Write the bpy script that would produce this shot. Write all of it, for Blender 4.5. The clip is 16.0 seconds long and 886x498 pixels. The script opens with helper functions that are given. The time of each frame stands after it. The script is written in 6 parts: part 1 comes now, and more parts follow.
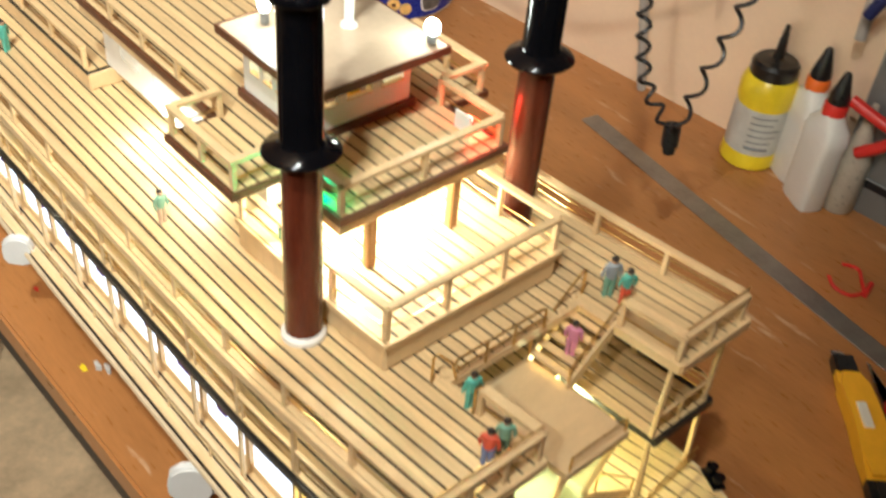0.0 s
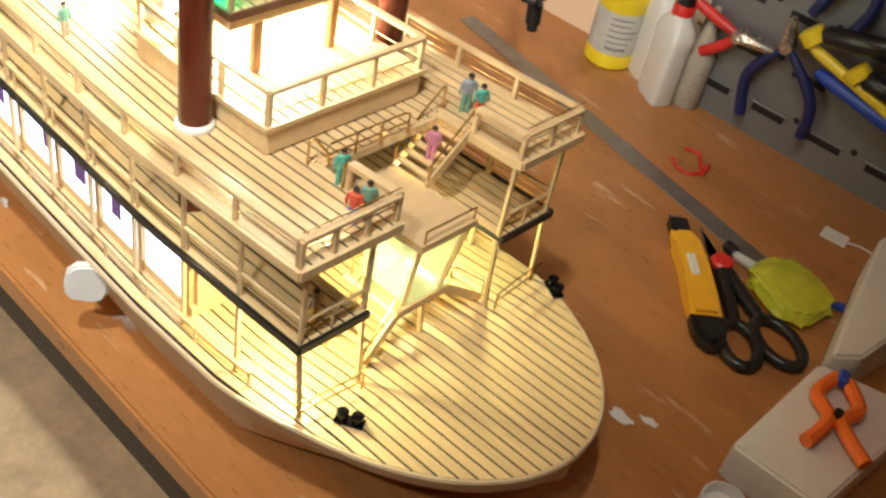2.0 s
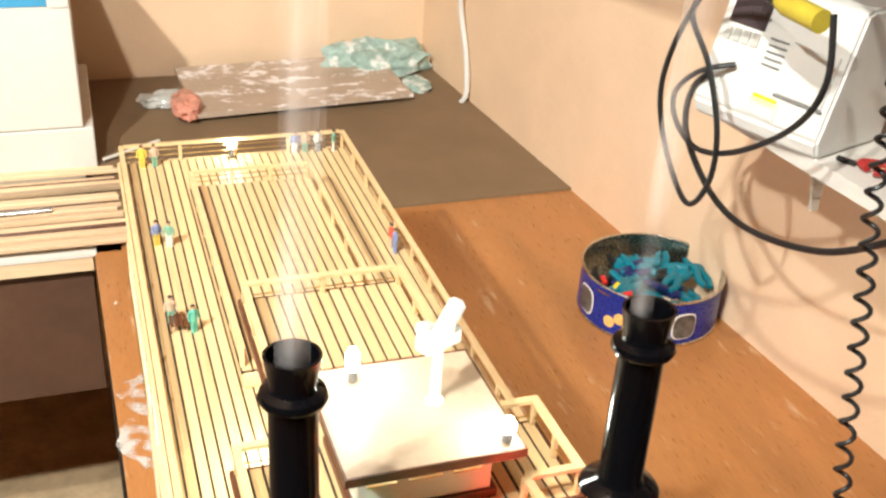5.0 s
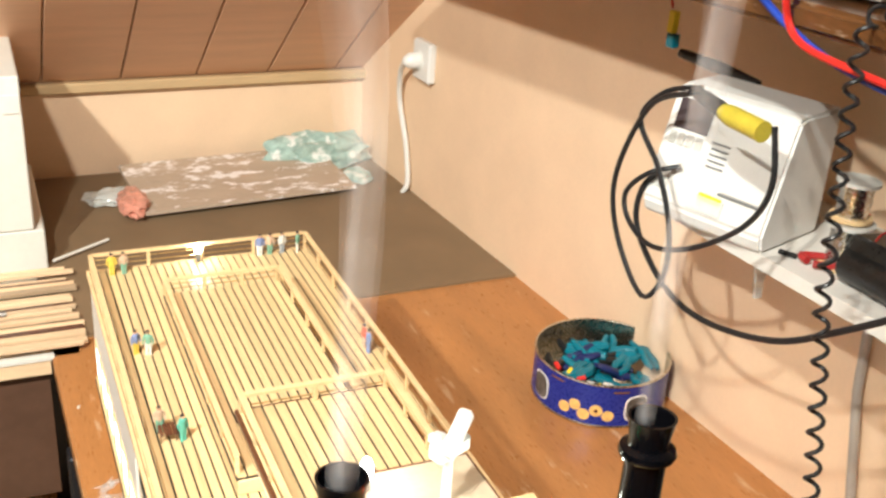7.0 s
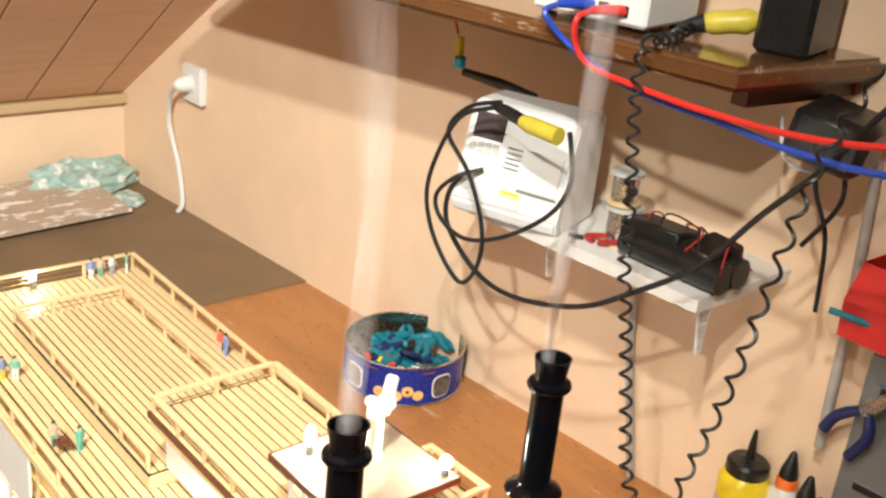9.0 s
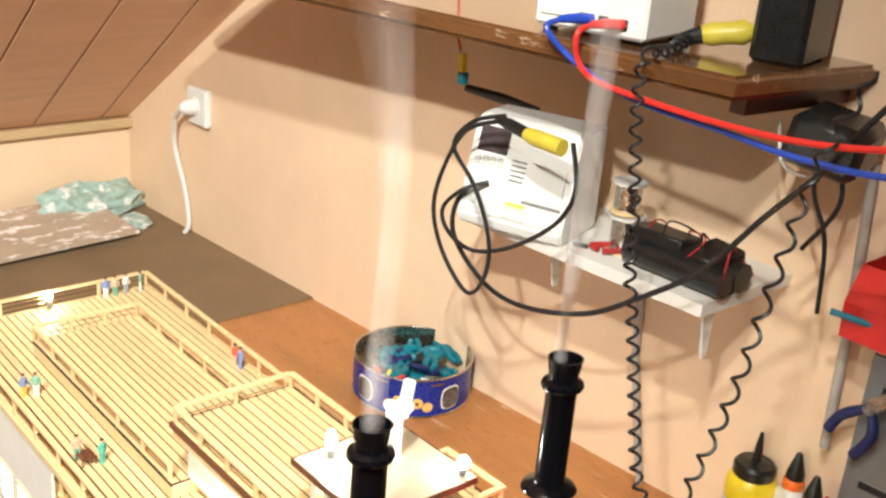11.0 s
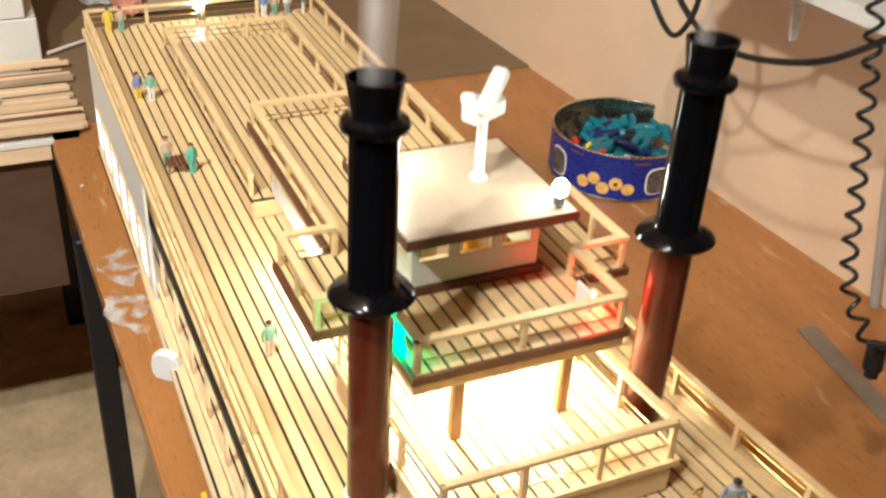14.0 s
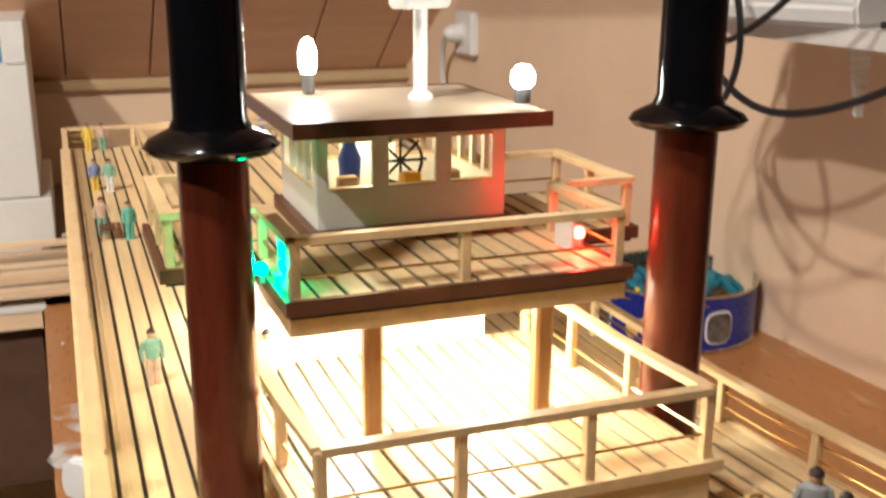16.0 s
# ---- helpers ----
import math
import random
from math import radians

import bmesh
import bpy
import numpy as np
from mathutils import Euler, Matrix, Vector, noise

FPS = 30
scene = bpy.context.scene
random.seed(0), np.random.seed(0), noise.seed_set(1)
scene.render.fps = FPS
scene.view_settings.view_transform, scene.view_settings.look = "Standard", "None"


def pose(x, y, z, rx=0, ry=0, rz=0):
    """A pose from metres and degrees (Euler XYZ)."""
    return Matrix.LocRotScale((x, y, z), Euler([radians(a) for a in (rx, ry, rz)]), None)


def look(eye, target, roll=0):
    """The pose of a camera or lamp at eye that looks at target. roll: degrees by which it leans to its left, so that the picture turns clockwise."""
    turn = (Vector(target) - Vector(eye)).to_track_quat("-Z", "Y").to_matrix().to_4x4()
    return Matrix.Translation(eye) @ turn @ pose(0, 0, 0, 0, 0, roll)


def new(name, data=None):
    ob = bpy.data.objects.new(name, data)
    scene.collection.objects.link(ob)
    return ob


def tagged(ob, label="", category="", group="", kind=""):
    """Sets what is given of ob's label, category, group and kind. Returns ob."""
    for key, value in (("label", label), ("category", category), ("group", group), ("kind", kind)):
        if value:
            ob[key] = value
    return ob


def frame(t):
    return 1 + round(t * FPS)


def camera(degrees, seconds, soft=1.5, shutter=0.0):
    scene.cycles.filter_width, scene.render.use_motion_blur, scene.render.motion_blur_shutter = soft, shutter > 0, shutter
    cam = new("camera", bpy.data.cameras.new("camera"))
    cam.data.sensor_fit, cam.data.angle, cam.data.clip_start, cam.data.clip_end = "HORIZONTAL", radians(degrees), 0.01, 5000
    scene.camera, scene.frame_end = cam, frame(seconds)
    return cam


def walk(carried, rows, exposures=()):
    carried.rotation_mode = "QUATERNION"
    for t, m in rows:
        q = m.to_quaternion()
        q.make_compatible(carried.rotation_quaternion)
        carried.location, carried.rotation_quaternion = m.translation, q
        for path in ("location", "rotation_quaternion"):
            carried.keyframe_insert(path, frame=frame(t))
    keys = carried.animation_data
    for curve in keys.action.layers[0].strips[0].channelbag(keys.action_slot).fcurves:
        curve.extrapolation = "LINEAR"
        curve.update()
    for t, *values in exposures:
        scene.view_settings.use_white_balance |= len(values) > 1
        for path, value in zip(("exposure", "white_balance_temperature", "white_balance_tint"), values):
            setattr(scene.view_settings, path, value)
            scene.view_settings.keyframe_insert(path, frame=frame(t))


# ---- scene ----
cam = camera(45.8, 16.0, soft=2.5, shutter=0.5)
PATH = [
    (0, (-0.354, -0.387, 0.729), (0.711, 0.696, -0.572), 5.8),
    (0.5, (-0.404, -0.431, 0.72), (0.725, 0.584, -0.581), 6.2),
    (1, (-0.43, -0.464, 0.716), (0.727, 0.507, -0.596), 5.1),
    (1.5, (-0.447, -0.497, 0.708), (0.739, 0.436, -0.604), 8.2),
    (2, (-0.444, -0.514, 0.705), (0.755, 0.405, -0.605), 12.6),
    (2.5, (-0.438, -0.485, 0.724), (0.72, 0.552, -0.535), 9.3),
    (3, (-0.429, -0.453, 0.745), (0.745, 0.666, -0.426), 8.6),
    (3.5, (-0.392, -0.445, 0.762), (0.795, 0.741, -0.327), 8.8),
    (4, (-0.269, -0.414, 0.781), (0.83, 0.888, -0.267), 8.8),
    (4.5, (-0.187, -0.39, 0.788), (0.661, 1.125, -0.205), 6.2),
    (5, (-0.163, -0.387, 0.782), (0.446, 1.256, -0.181), 3.7),
    (7.5, (-0.291, -0.403, 0.843), (0.62, 1.191, 0.048), 4.7),
    (8, (-0.37, -0.411, 0.856), (0.735, 1.057, 0.067), 5.7),
    (8.5, (-0.409, -0.433, 0.866), (0.816, 0.945, 0.091), 6.7),
    (11, (-0.458, -0.463, 0.867), (0.79, 0.919, 0.137), 4.9),
    (11.5, (-0.442, -0.461, 0.857), (0.782, 0.912, 0.071), 4.9),
    (12, (-0.401, -0.452, 0.844), (0.745, 0.964, 0.019), 5.4),
    (12.5, (-0.342, -0.438, 0.83), (0.67, 1.02, -0.091), 6.6),
    (13, (-0.304, -0.421, 0.794), (0.595, 1.029, -0.248), 6.2),
    (13.5, (-0.28, -0.413, 0.754), (0.531, 1.058, -0.332), 6.5),
    (14, (-0.244, -0.405, 0.691), (0.489, 1.128, -0.365), 3.5),
    (14.5, (-0.205, -0.379, 0.591), (0.503, 1.185, -0.435), 1.6),
    (15, (-0.161, -0.372, 0.53), (0.537, 1.237, -0.432), -0.7),
    (15.5, (-0.152, -0.364, 0.493), (0.555, 1.342, -0.277), -0.1),
    (16, (-0.134, -0.347, 0.458), (0.526, 1.457, -0.101), 0.3),
]
EXPOSURES = [(0.0, 0.27, 5750, -5), (1.0, 0.36, 5750, -5), (1.9, 0.58, 5750, -5), (3.0, 0.4, 5750, -5), (4.3, 0.9, 5850, -4), (5.2, 0.92, 5950, -2), (7.0, 0.9, 5900, -3), (8.7, 0.88, 5900, -3), (11.0, 0.98, 5850, -4), (12.0, 0.9, 5850, -4), (13.0, 0.68, 5850, -4), (14.0, 0.35, 5850, -3), (15.0, 0.0, 5900, 0), (16.0, 0.05, 6000, 4)]
walk(cam, [(t, look(eye, target, roll)) for t, eye, target, roll in PATH], EXPOSURES)

# ---- light ----
world = bpy.data.worlds.new("world")
scene.world = world
world.use_nodes = True
world.node_tree.nodes["Background"].inputs[0].default_value = (1.0, 0.88, 0.75, 1)
world.node_tree.nodes["Background"].inputs[1].default_value = 0.1


def lamp(name, place, watts, colour, size=0.004):
    data = bpy.data.lights.new(name, "POINT")
    data.energy, data.color, data.shadow_soft_size = watts, colour, size
    ob = new(name, data)
    ob.location = place
    return ob


WARM, COOL = (1.0, 0.80, 0.52), (1.0, 0.93, 0.80)
# two reflector spots under the ceiling, behind and to the west of the bench
for place, aim, watts in (((-1.13, -0.60, 1.70), (-0.25, 1.80, 0.10), 150.0), ((-0.61, -0.40, 1.70), (-0.10, 1.20, 0.0), 84.0)):
    data = bpy.data.lights.new("room_lamp", "SPOT")
    data.energy, data.color, data.shadow_soft_size = watts, (1.0, 0.885, 0.80), 0.03
    data.spot_size, data.spot_blend = radians(98), 1.0
    new("room_lamp", data).matrix_world = look(place, aim)

# ---- materials ----


def material(name, colour, rough=0.5, metal=0.0, vary=0.12, scale=40.0, stretch=(1, 1, 1), bump=0.15, fine=8.0, per_object=0.0,
             clear=0.0, stain=None, stain_at=0.62, stain_scale=9.0, glass=0.0, coat=0.0):
    """A surface with broad patches, fine grain and relief; sizes in 1/m."""
    m = bpy.data.materials.new(name)
    m.use_nodes = True
    nt = m.node_tree
    n, l = nt.nodes, nt.links
    b = n["Principled BSDF"]
    tc = n.new("ShaderNodeTexCoord")
    mp = n.new("ShaderNodeMapping")
    mp.inputs["Scale"].default_value = stretch
    l.new(tc.outputs["Object"], mp.inputs["Vector"])
    broad = n.new("ShaderNodeTexNoise")
    broad.inputs["Scale"].default_value, broad.inputs["Detail"].default_value = scale, 4
    grain = n.new("ShaderNodeTexNoise")
    grain.inputs["Scale"].default_value, grain.inputs["Detail"].default_value = scale * fine, 3
    l.new(mp.outputs[0], broad.inputs["Vector"])
    l.new(mp.outputs[0], grain.inputs["Vector"])
    add = n.new("ShaderNodeMath")
    add.operation = "MULTIPLY_ADD"
    add.inputs[1].default_value = 0.5
    l.new(grain.outputs[0], add.inputs[0])
    l.new(broad.outputs[0], add.inputs[2])
    ramp = n.new("ShaderNodeMapRange")
    ramp.inputs["From Min"].default_value, ramp.inputs["From Max"].default_value = 0.45, 1.05
    ramp.inputs["To Min"].default_value, ramp.inputs["To Max"].default_value = 1 - vary, 1 + vary
    l.new(add.outputs[0], ramp.inputs["Value"])
    value = ramp.outputs[0]
    if per_object:
        info = n.new("ShaderNodeObjectInfo")
        r2 = n.new("ShaderNodeMapRange")
        r2.inputs["To Min"].default_value, r2.inputs["To Max"].default_value = 1 - per_object, 1 + per_object
        l.new(info.outputs["Random"], r2.inputs["Value"])
        mul = n.new("ShaderNodeMath")
        mul.operation = "MULTIPLY"
        l.new(value, mul.inputs[0])
        l.new(r2.outputs[0], mul.inputs[1])
        value = mul.outputs[0]
    col = n.new("ShaderNodeVectorMath")
    col.operation = "SCALE"
    col.inputs[0].default_value = colour
    l.new(value, col.inputs["Scale"])
    out = col.outputs[0]
    if stain:
        sn = n.new("ShaderNodeTexNoise")
        sn.inputs["Scale"].default_value, sn.inputs["Detail"].default_value, sn.inputs["Roughness"].default_value = stain_scale, 8, 0.65
        l.new(mp.outputs[0], sn.inputs["Vector"])
        sr = n.new("ShaderNodeMapRange")
        sr.inputs["From Min"].default_value, sr.inputs["From Max"].default_value = stain_at, stain_at + 0.06
        l.new(sn.outputs[0], sr.inputs["Value"])
        mx = n.new("ShaderNodeMix")
        mx.data_type = "RGBA"
        mx.inputs["B"].default_value = (*stain, 1)
        l.new(sr.outputs[0], mx.inputs["Factor"])
        l.new(out, mx.inputs["A"])
        out = mx.outputs["Result"]
    l.new(out, b.inputs["Base Color"])
    rr = n.new("ShaderNodeMapRange")
    rr.inputs["To Min"].default_value, rr.inputs["To Max"].default_value = max(0.02, rough - 0.1), min(1, rough + 0.12)
    l.new(grain.outputs[0], rr.inputs["Value"])
    l.new(rr.outputs[0], b.inputs["Roughness"])
    b.inputs["Metallic"].default_value = metal
    b.inputs["Coat Weight"].default_value = coat
    b.inputs["Coat Roughness"].default_value = 0.12
    if bump:
        bp = n.new("ShaderNodeBump")
        bp.inputs["Strength"].default_value, bp.inputs["Distance"].default_value = bump, 0.0006
        l.new(grain.outputs[0], bp.inputs["Height"])
        l.new(bp.outputs[0], b.inputs["Normal"])
    if glass:
        b.inputs["Transmission Weight"].default_value = glass
        b.inputs["IOR"].default_value = 1.45
    if clear:
        b.inputs["Alpha"].default_value = 1 - clear
    return m


def glow(name, colour, strength):
    m = bpy.data.materials.new(name)
    m.use_nodes = True
    b = m.node_tree.nodes["Principled BSDF"]
    b.inputs["Base Color"].default_value = (*colour, 1)
    b.inputs["Emission Color"].default_value = (*colour, 1)
    b.inputs["Emission Strength"].default_value = strength
    return m


PLANK = material("deck_plank", (0.66, 0.48, 0.25), 0.42, vary=0.16, scale=60, stretch=(6, 0.35, 3), bump=0.1, per_object=0.1)
TRIM = material("pale_wood", (0.68, 0.49, 0.26), 0.45, vary=0.14, scale=50, stretch=(3, 1, 3), bump=0.1, per_object=0.06)
CAULK = material("black_caulk", (0.018, 0.014, 0.011), 0.6, vary=0.3)
RIM = material("black_rim", (0.012, 0.012, 0.012), 0.35, vary=0.3)
PLY = material("plain_ply", (0.66, 0.48, 0.26), 0.5, vary=0.1, scale=30, stretch=(1, 4, 1))
PILLAR = material("pillar_wood", (0.30, 0.15, 0.05), 0.35, vary=0.25, scale=60, stretch=(4, 4, 0.4))
# pale board with the greenish light that falls on it mixed into the colour
LANDING = material("greenlit_board", (0.62, 0.64, 0.42), 0.4, vary=0.08, scale=30)
MAHOG = material("mahogany", (0.105, 0.022, 0.010), 0.2, vary=0.3, scale=40, stretch=(4, 4, 0.4), coat=0.15)
MAHOG.node_tree.nodes["Principled BSDF"].inputs["Specular IOR Level"].default_value = 0.3
DARKWOOD = material("dark_stained_wood", (0.10, 0.035, 0.016), 0.4, vary=0.3, scale=40, stretch=(1, 5, 1))
GLOSSBLACK = material("gloss_black", (0.003, 0.003, 0.004), 0.10, vary=0.2, bump=0.02)
GLOSSBLACK.node_tree.nodes["Principled BSDF"].inputs["Specular IOR Level"].default_value = 0.22
BRASS = material("brass", (0.62, 0.42, 0.16), 0.3, 1.0, vary=0.15)
WHITE = material("white_paint", (0.74, 0.72, 0.68), 0.4, vary=0.05)
WHITEPLASTIC = material("white_plastic", (0.76, 0.75, 0.72), 0.35, vary=0.04, bump=0.03)
HULL = material("hull_wood", (0.60, 0.47, 0.30), 0.45, vary=0.12, scale=30, stretch=(2, 0.4, 2))
GREYROOF = material("roof_board", (0.44, 0.35, 0.25), 0.35, vary=0.12, scale=25)
CLEARPANE = material("clear_pane", (0.9, 0.95, 0.92), 0.05, vary=0.0, bump=0, clear=0.82)
FROST = material("frosted_pane", (0.75, 0.85, 0.72), 0.3, vary=0.05, bump=0.02, clear=0.62)
PANEL = glow("lit_window", (0.84, 0.86, 1.0), 1.7)
CURTAIN = material("purple_curtain", (0.22, 0.12, 0.42), 0.7, vary=0.3, scale=200)
BULB_WARM = glow("bulb_warm", (1.0, 0.82, 0.55), 40)
BULB_COOL = glow("bulb_cool", (1.0, 0.95, 0.85), 60)
BULB_RED = glow("bulb_red", (1.0, 0.06, 0.04), 25)
BULB_GREEN = glow("bulb_green", (0.02, 1.0, 0.45), 9)
BENCH = material("bench_laminate", (0.40, 0.175, 0.055), 0.30, vary=0.22, scale=7, stretch=(3, 0.5, 1), bump=0.08, fine=14, stain=(0.54, 0.34, 0.19), stain_at=0.61, stain_scale=16)
METALDARK = material("dark_steel", (0.03, 0.03, 0.035), 0.45, 0.6, vary=0.2)
STEEL = material("ruler_steel", (0.34, 0.32, 0.29), 0.42, 0.8, vary=0.2, scale=30)
CHROME = material("blade_steel", (0.55, 0.54, 0.52), 0.25, 1.0, vary=0.1)
MATBOARD = material("dark_mat", (0.20, 0.135, 0.075), 0.6, vary=0.12, scale=10, bump=0.1)
PAINTBOARD = material("paint_board", (0.46, 0.36, 0.27), 0.55, vary=0.12, scale=12, stretch=(1, 1.8, 1), stain=(0.85, 0.8, 0.78), stain_at=0.54, stain_scale=19)
CLOTH = material("teal_cloth", (0.36, 0.48, 0.43), 0.9, vary=0.35, scale=60, bump=0.5, stain=(0.75, 0.76, 0.72), stain_at=0.52, stain_scale=28)
WALL = material("peach_wall", (0.80, 0.59, 0.40), 0.75, vary=0.06, scale=9, bump=0.12, fine=20)
# for the unseen walls: dark so that little light bounces off them
DIMWALL = material("dark_unseen_wall", (0.17, 0.165, 0.15), 0.8, vary=0.1, scale=6)
PALETRIM = material("pale_strip", (0.52, 0.37, 0.20), 0.5, vary=0.12, scale=12, stretch=(0.5, 4, 4))
PANELLING = material("ceiling_panel", (0.70, 0.44, 0.28), 0.5, vary=0.08, scale=9, stretch=(0.5, 4, 4), bump=0.08)
CARPET = material("floor_lino", (0.64, 0.47, 0.28), 0.8, vary=0.25, scale=14, fine=6)
CARD = material("white_card", (0.74, 0.72, 0.66), 0.6, vary=0.05, scale=12)
BLUECARD = material("blue_print", (0.08, 0.35, 0.62), 0.5, vary=0.1)
CABINET = material("dark_cabinet", (0.10, 0.05, 0.03), 0.5, vary=0.2, scale=10)
STRIPWOOD = material("strip_wood", (0.62, 0.45, 0.28), 0.55, vary=0.2, scale=20, stretch=(0.4, 6, 6), per_object=0.35)
TINBLUE = material("tin_blue", (0.015, 0.03, 0.26), 0.28, 0.2, vary=0.12, bump=0.03)
TINMETAL = material("tin_metal", (0.62, 0.58, 0.50), 0.25, 1.0, vary=0.1)
BISCUIT = material("biscuit_print", (0.78, 0.47, 0.14), 0.5, vary=0.3, scale=120)
PICTURE = material("tin_picture", (0.10, 0.09, 0.08), 0.4, vary=0.9, scale=90)
TEAL = material("teal_plastic", (0.01, 0.16, 0.22), 0.35, vary=0.2)
NAVY = material("navy_rubber", (0.012, 0.018, 0.09), 0.4, vary=0.2)
BLACKPLASTIC = material("black_plastic", (0.012, 0.012, 0.012), 0.3, vary=0.3, bump=0.05)
RUBBER = material("black_cable", (0.012, 0.012, 0.013), 0.4, vary=0.2)
YELLOW = material("yellow_plastic", (0.82, 0.62, 0.02), 0.32, vary=0.08)
DULLYELLOW = material("dull_yellow_plastic", (0.56, 0.46, 0.05), 0.4, vary=0.15)
AMBER = material("amber_plastic", (0.84, 0.44, 0.02), 0.35, vary=0.08)
LIME = material("lime_clear_plastic", (0.74, 0.74, 0.05), 0.12, vary=0.15, glass=0.35)
ORANGE = material("orange_plastic", (0.80, 0.16, 0.02), 0.35, vary=0.08)
RED = material("red_plastic", (0.62, 0.025, 0.02), 0.35, vary=0.1)
DARKRED = material("dark_red_plastic", (0.34, 0.02, 0.02), 0.4, vary=0.2)
BLUE = material("blue_plastic", (0.02, 0.06, 0.42), 0.35, vary=0.1)
GREYMETAL = material("grey_pegboard", (0.20, 0.20, 0.20), 0.45, 0.3, vary=0.1, scale=12)
LABEL = material("paper_label", (0.55, 0.54, 0.50), 0.6, vary=0.1, scale=60)
PRINT = material("grey_print", (0.22, 0.22, 0.22), 0.6, vary=0.1)
MILKY = material("milky_bottle", (0.62, 0.56, 0.46), 0.3, vary=0.12, glass=0.3)
VARNISH = material("varnished_shelf", (0.12, 0.052, 0.018), 0.16, vary=0.3, scale=14, stretch=(3, 0.5, 3), coat=0.7, stain=(0.42, 0.32, 0.22), stain_at=0.60, stain_scale=14)
SHELFWHITE = material("shelf_white", (0.72, 0.69, 0.64), 0.45, vary=0.06)
CLEARPLASTIC = material("clear_plastic", (0.85, 0.88, 0.85), 0.1, vary=0.05, clear=0.55)
GREYPIPE = material("grey_pipe", (0.42, 0.38, 0.34), 0.4, vary=0.1)
DARKPRINT = material("dark_panel", (0.06, 0.045, 0.05), 0.3, vary=0.2)
STEAM = bpy.data.materials.new("steam")
STEAM.use_nodes = True
sn = STEAM.node_tree
sn.nodes.remove(sn.nodes["Principled BSDF"])
fade, sep, thin = (sn.nodes.new("ShaderNode" + k) for k in ("TexCoord", "SeparateXYZ", "MapRange"))
thin.inputs["From Min"].default_value, thin.inputs["From Max"].default_value = 0.50, 0.86
thin.interpolation_type = "SMOOTHSTEP"
thin.inputs["To Min"].default_value, thin.inputs["To Max"].default_value = 0.075, 0.005
puff = sn.nodes.new("ShaderNodeTexNoise")
puff.inputs["Scale"].default_value, puff.inputs["Detail"].default_value = 17, 4
wisp = sn.nodes.new("ShaderNodeMapRange")
wisp.inputs["From Min"].default_value, wisp.inputs["From Max"].default_value = 0.32, 0.66
wisp.inputs["To Min"].default_value = 0.12
ragged = sn.nodes.new("ShaderNodeMath")
ragged.operation = "MULTIPLY"
both, white, clear, blend = (sn.nodes.new("ShaderNode" + k) for k in ("AddShader", "BsdfDiffuse", "BsdfTransparent", "MixShader"))
milky = sn.nodes.new("ShaderNodeBsdfTranslucent")
for q in (white, milky):
    q.inputs[0].default_value = (0.9, 0.9, 0.92, 1)
sn.links.new(fade.outputs["Object"], sep.inputs[0])
sn.links.new(fade.outputs["Object"], puff.inputs["Vector"])
sn.links.new(sep.outputs["Z"], thin.inputs["Value"])
sn.links.new(thin.outputs[0], ragged.inputs[0])
sn.links.new(puff.outputs[0], wisp.inputs["Value"])
sn.links.new(wisp.outputs[0], ragged.inputs[1])
sn.links.new(ragged.outputs[0], blend.inputs[0])
sn.links.new(white.outputs[0], both.inputs[0])
sn.links.new(milky.outputs[0], both.inputs[1])
sn.links.new(clear.outputs[0], blend.inputs[1])
sn.links.new(both.outputs[0], blend.inputs[2])
sn.links.new(blend.outputs[0], sn.nodes["Material Output"].inputs["Surface"])
SMEAR = material("dried_paint", (0.78, 0.76, 0.72), 0.5, vary=0.05)
mn = SMEAR.node_tree
streak, cut, where = (mn.nodes.new("ShaderNode" + k) for k in ("TexNoise", "MapRange", "TexCoord"))
streak.inputs["Scale"].default_value, streak.inputs["Detail"].default_value = 45, 6
cut.inputs["From Min"].default_value, cut.inputs["From Max"].default_value = 0.46, 0.62
cut.inputs["To Max"].default_value = 0.45
mn.links.new(where.outputs["Object"], streak.inputs["Vector"])
mn.links.new(streak.outputs[0], cut.inputs["Value"])
mn.links.new(cut.outputs[0], mn.nodes["Principled BSDF"].inputs["Alpha"])

# ---- mesh helpers ----
SHIP = [False]


def warp(v):
    """The slight sheer and bend of the ship's fore part."""
    ahead = max(0.0, 0.15 - v.y)
    lift = 0.13 * ahead * ahead * min(1.0, max(0.0, v.z / 0.25))
    skew = 0.0085 * min(1.0, max(0.0, (-0.1 - v.y) / 0.08)) if v.z < 0.125 else 0.0
    return Vector((v.x + 0.05 * max(0.0, -v.y) + skew, v.y, v.z + lift))


def part(name, bm, mat, parent=None, label="", smooth=False):
    if SHIP[0]:
        for v in bm.verts:
            v.co = warp(v.co)
    me = bpy.data.meshes.new(name)
    bmesh.ops.recalc_face_normals(bm, faces=bm.faces)
    bm.to_mesh(me)
    bm.free()
    for m in mat if isinstance(mat, (list, tuple)) else [mat]:
        me.materials.append(m)
    if smooth:
        for p in me.polygons:
            p.use_smooth = True
        me.set_sharp_from_angle(angle=radians(40))
    ob = new(name, me)
    if parent:
        ob.parent = parent
        ob.matrix_parent_inverse = Matrix.Translation(-base(parent))
    if label:
        ob["label"] = label
    return ob


def base(ob):
    return Vector((0, 0, 0)) if ob.parent else Vector(ob.location)


def empty(name, place, label, category, group="", kind=""):
    ob = new(name)
    ob.location = place
    return tagged(ob, label, category, group, kind)


def B():
    return bmesh.new()


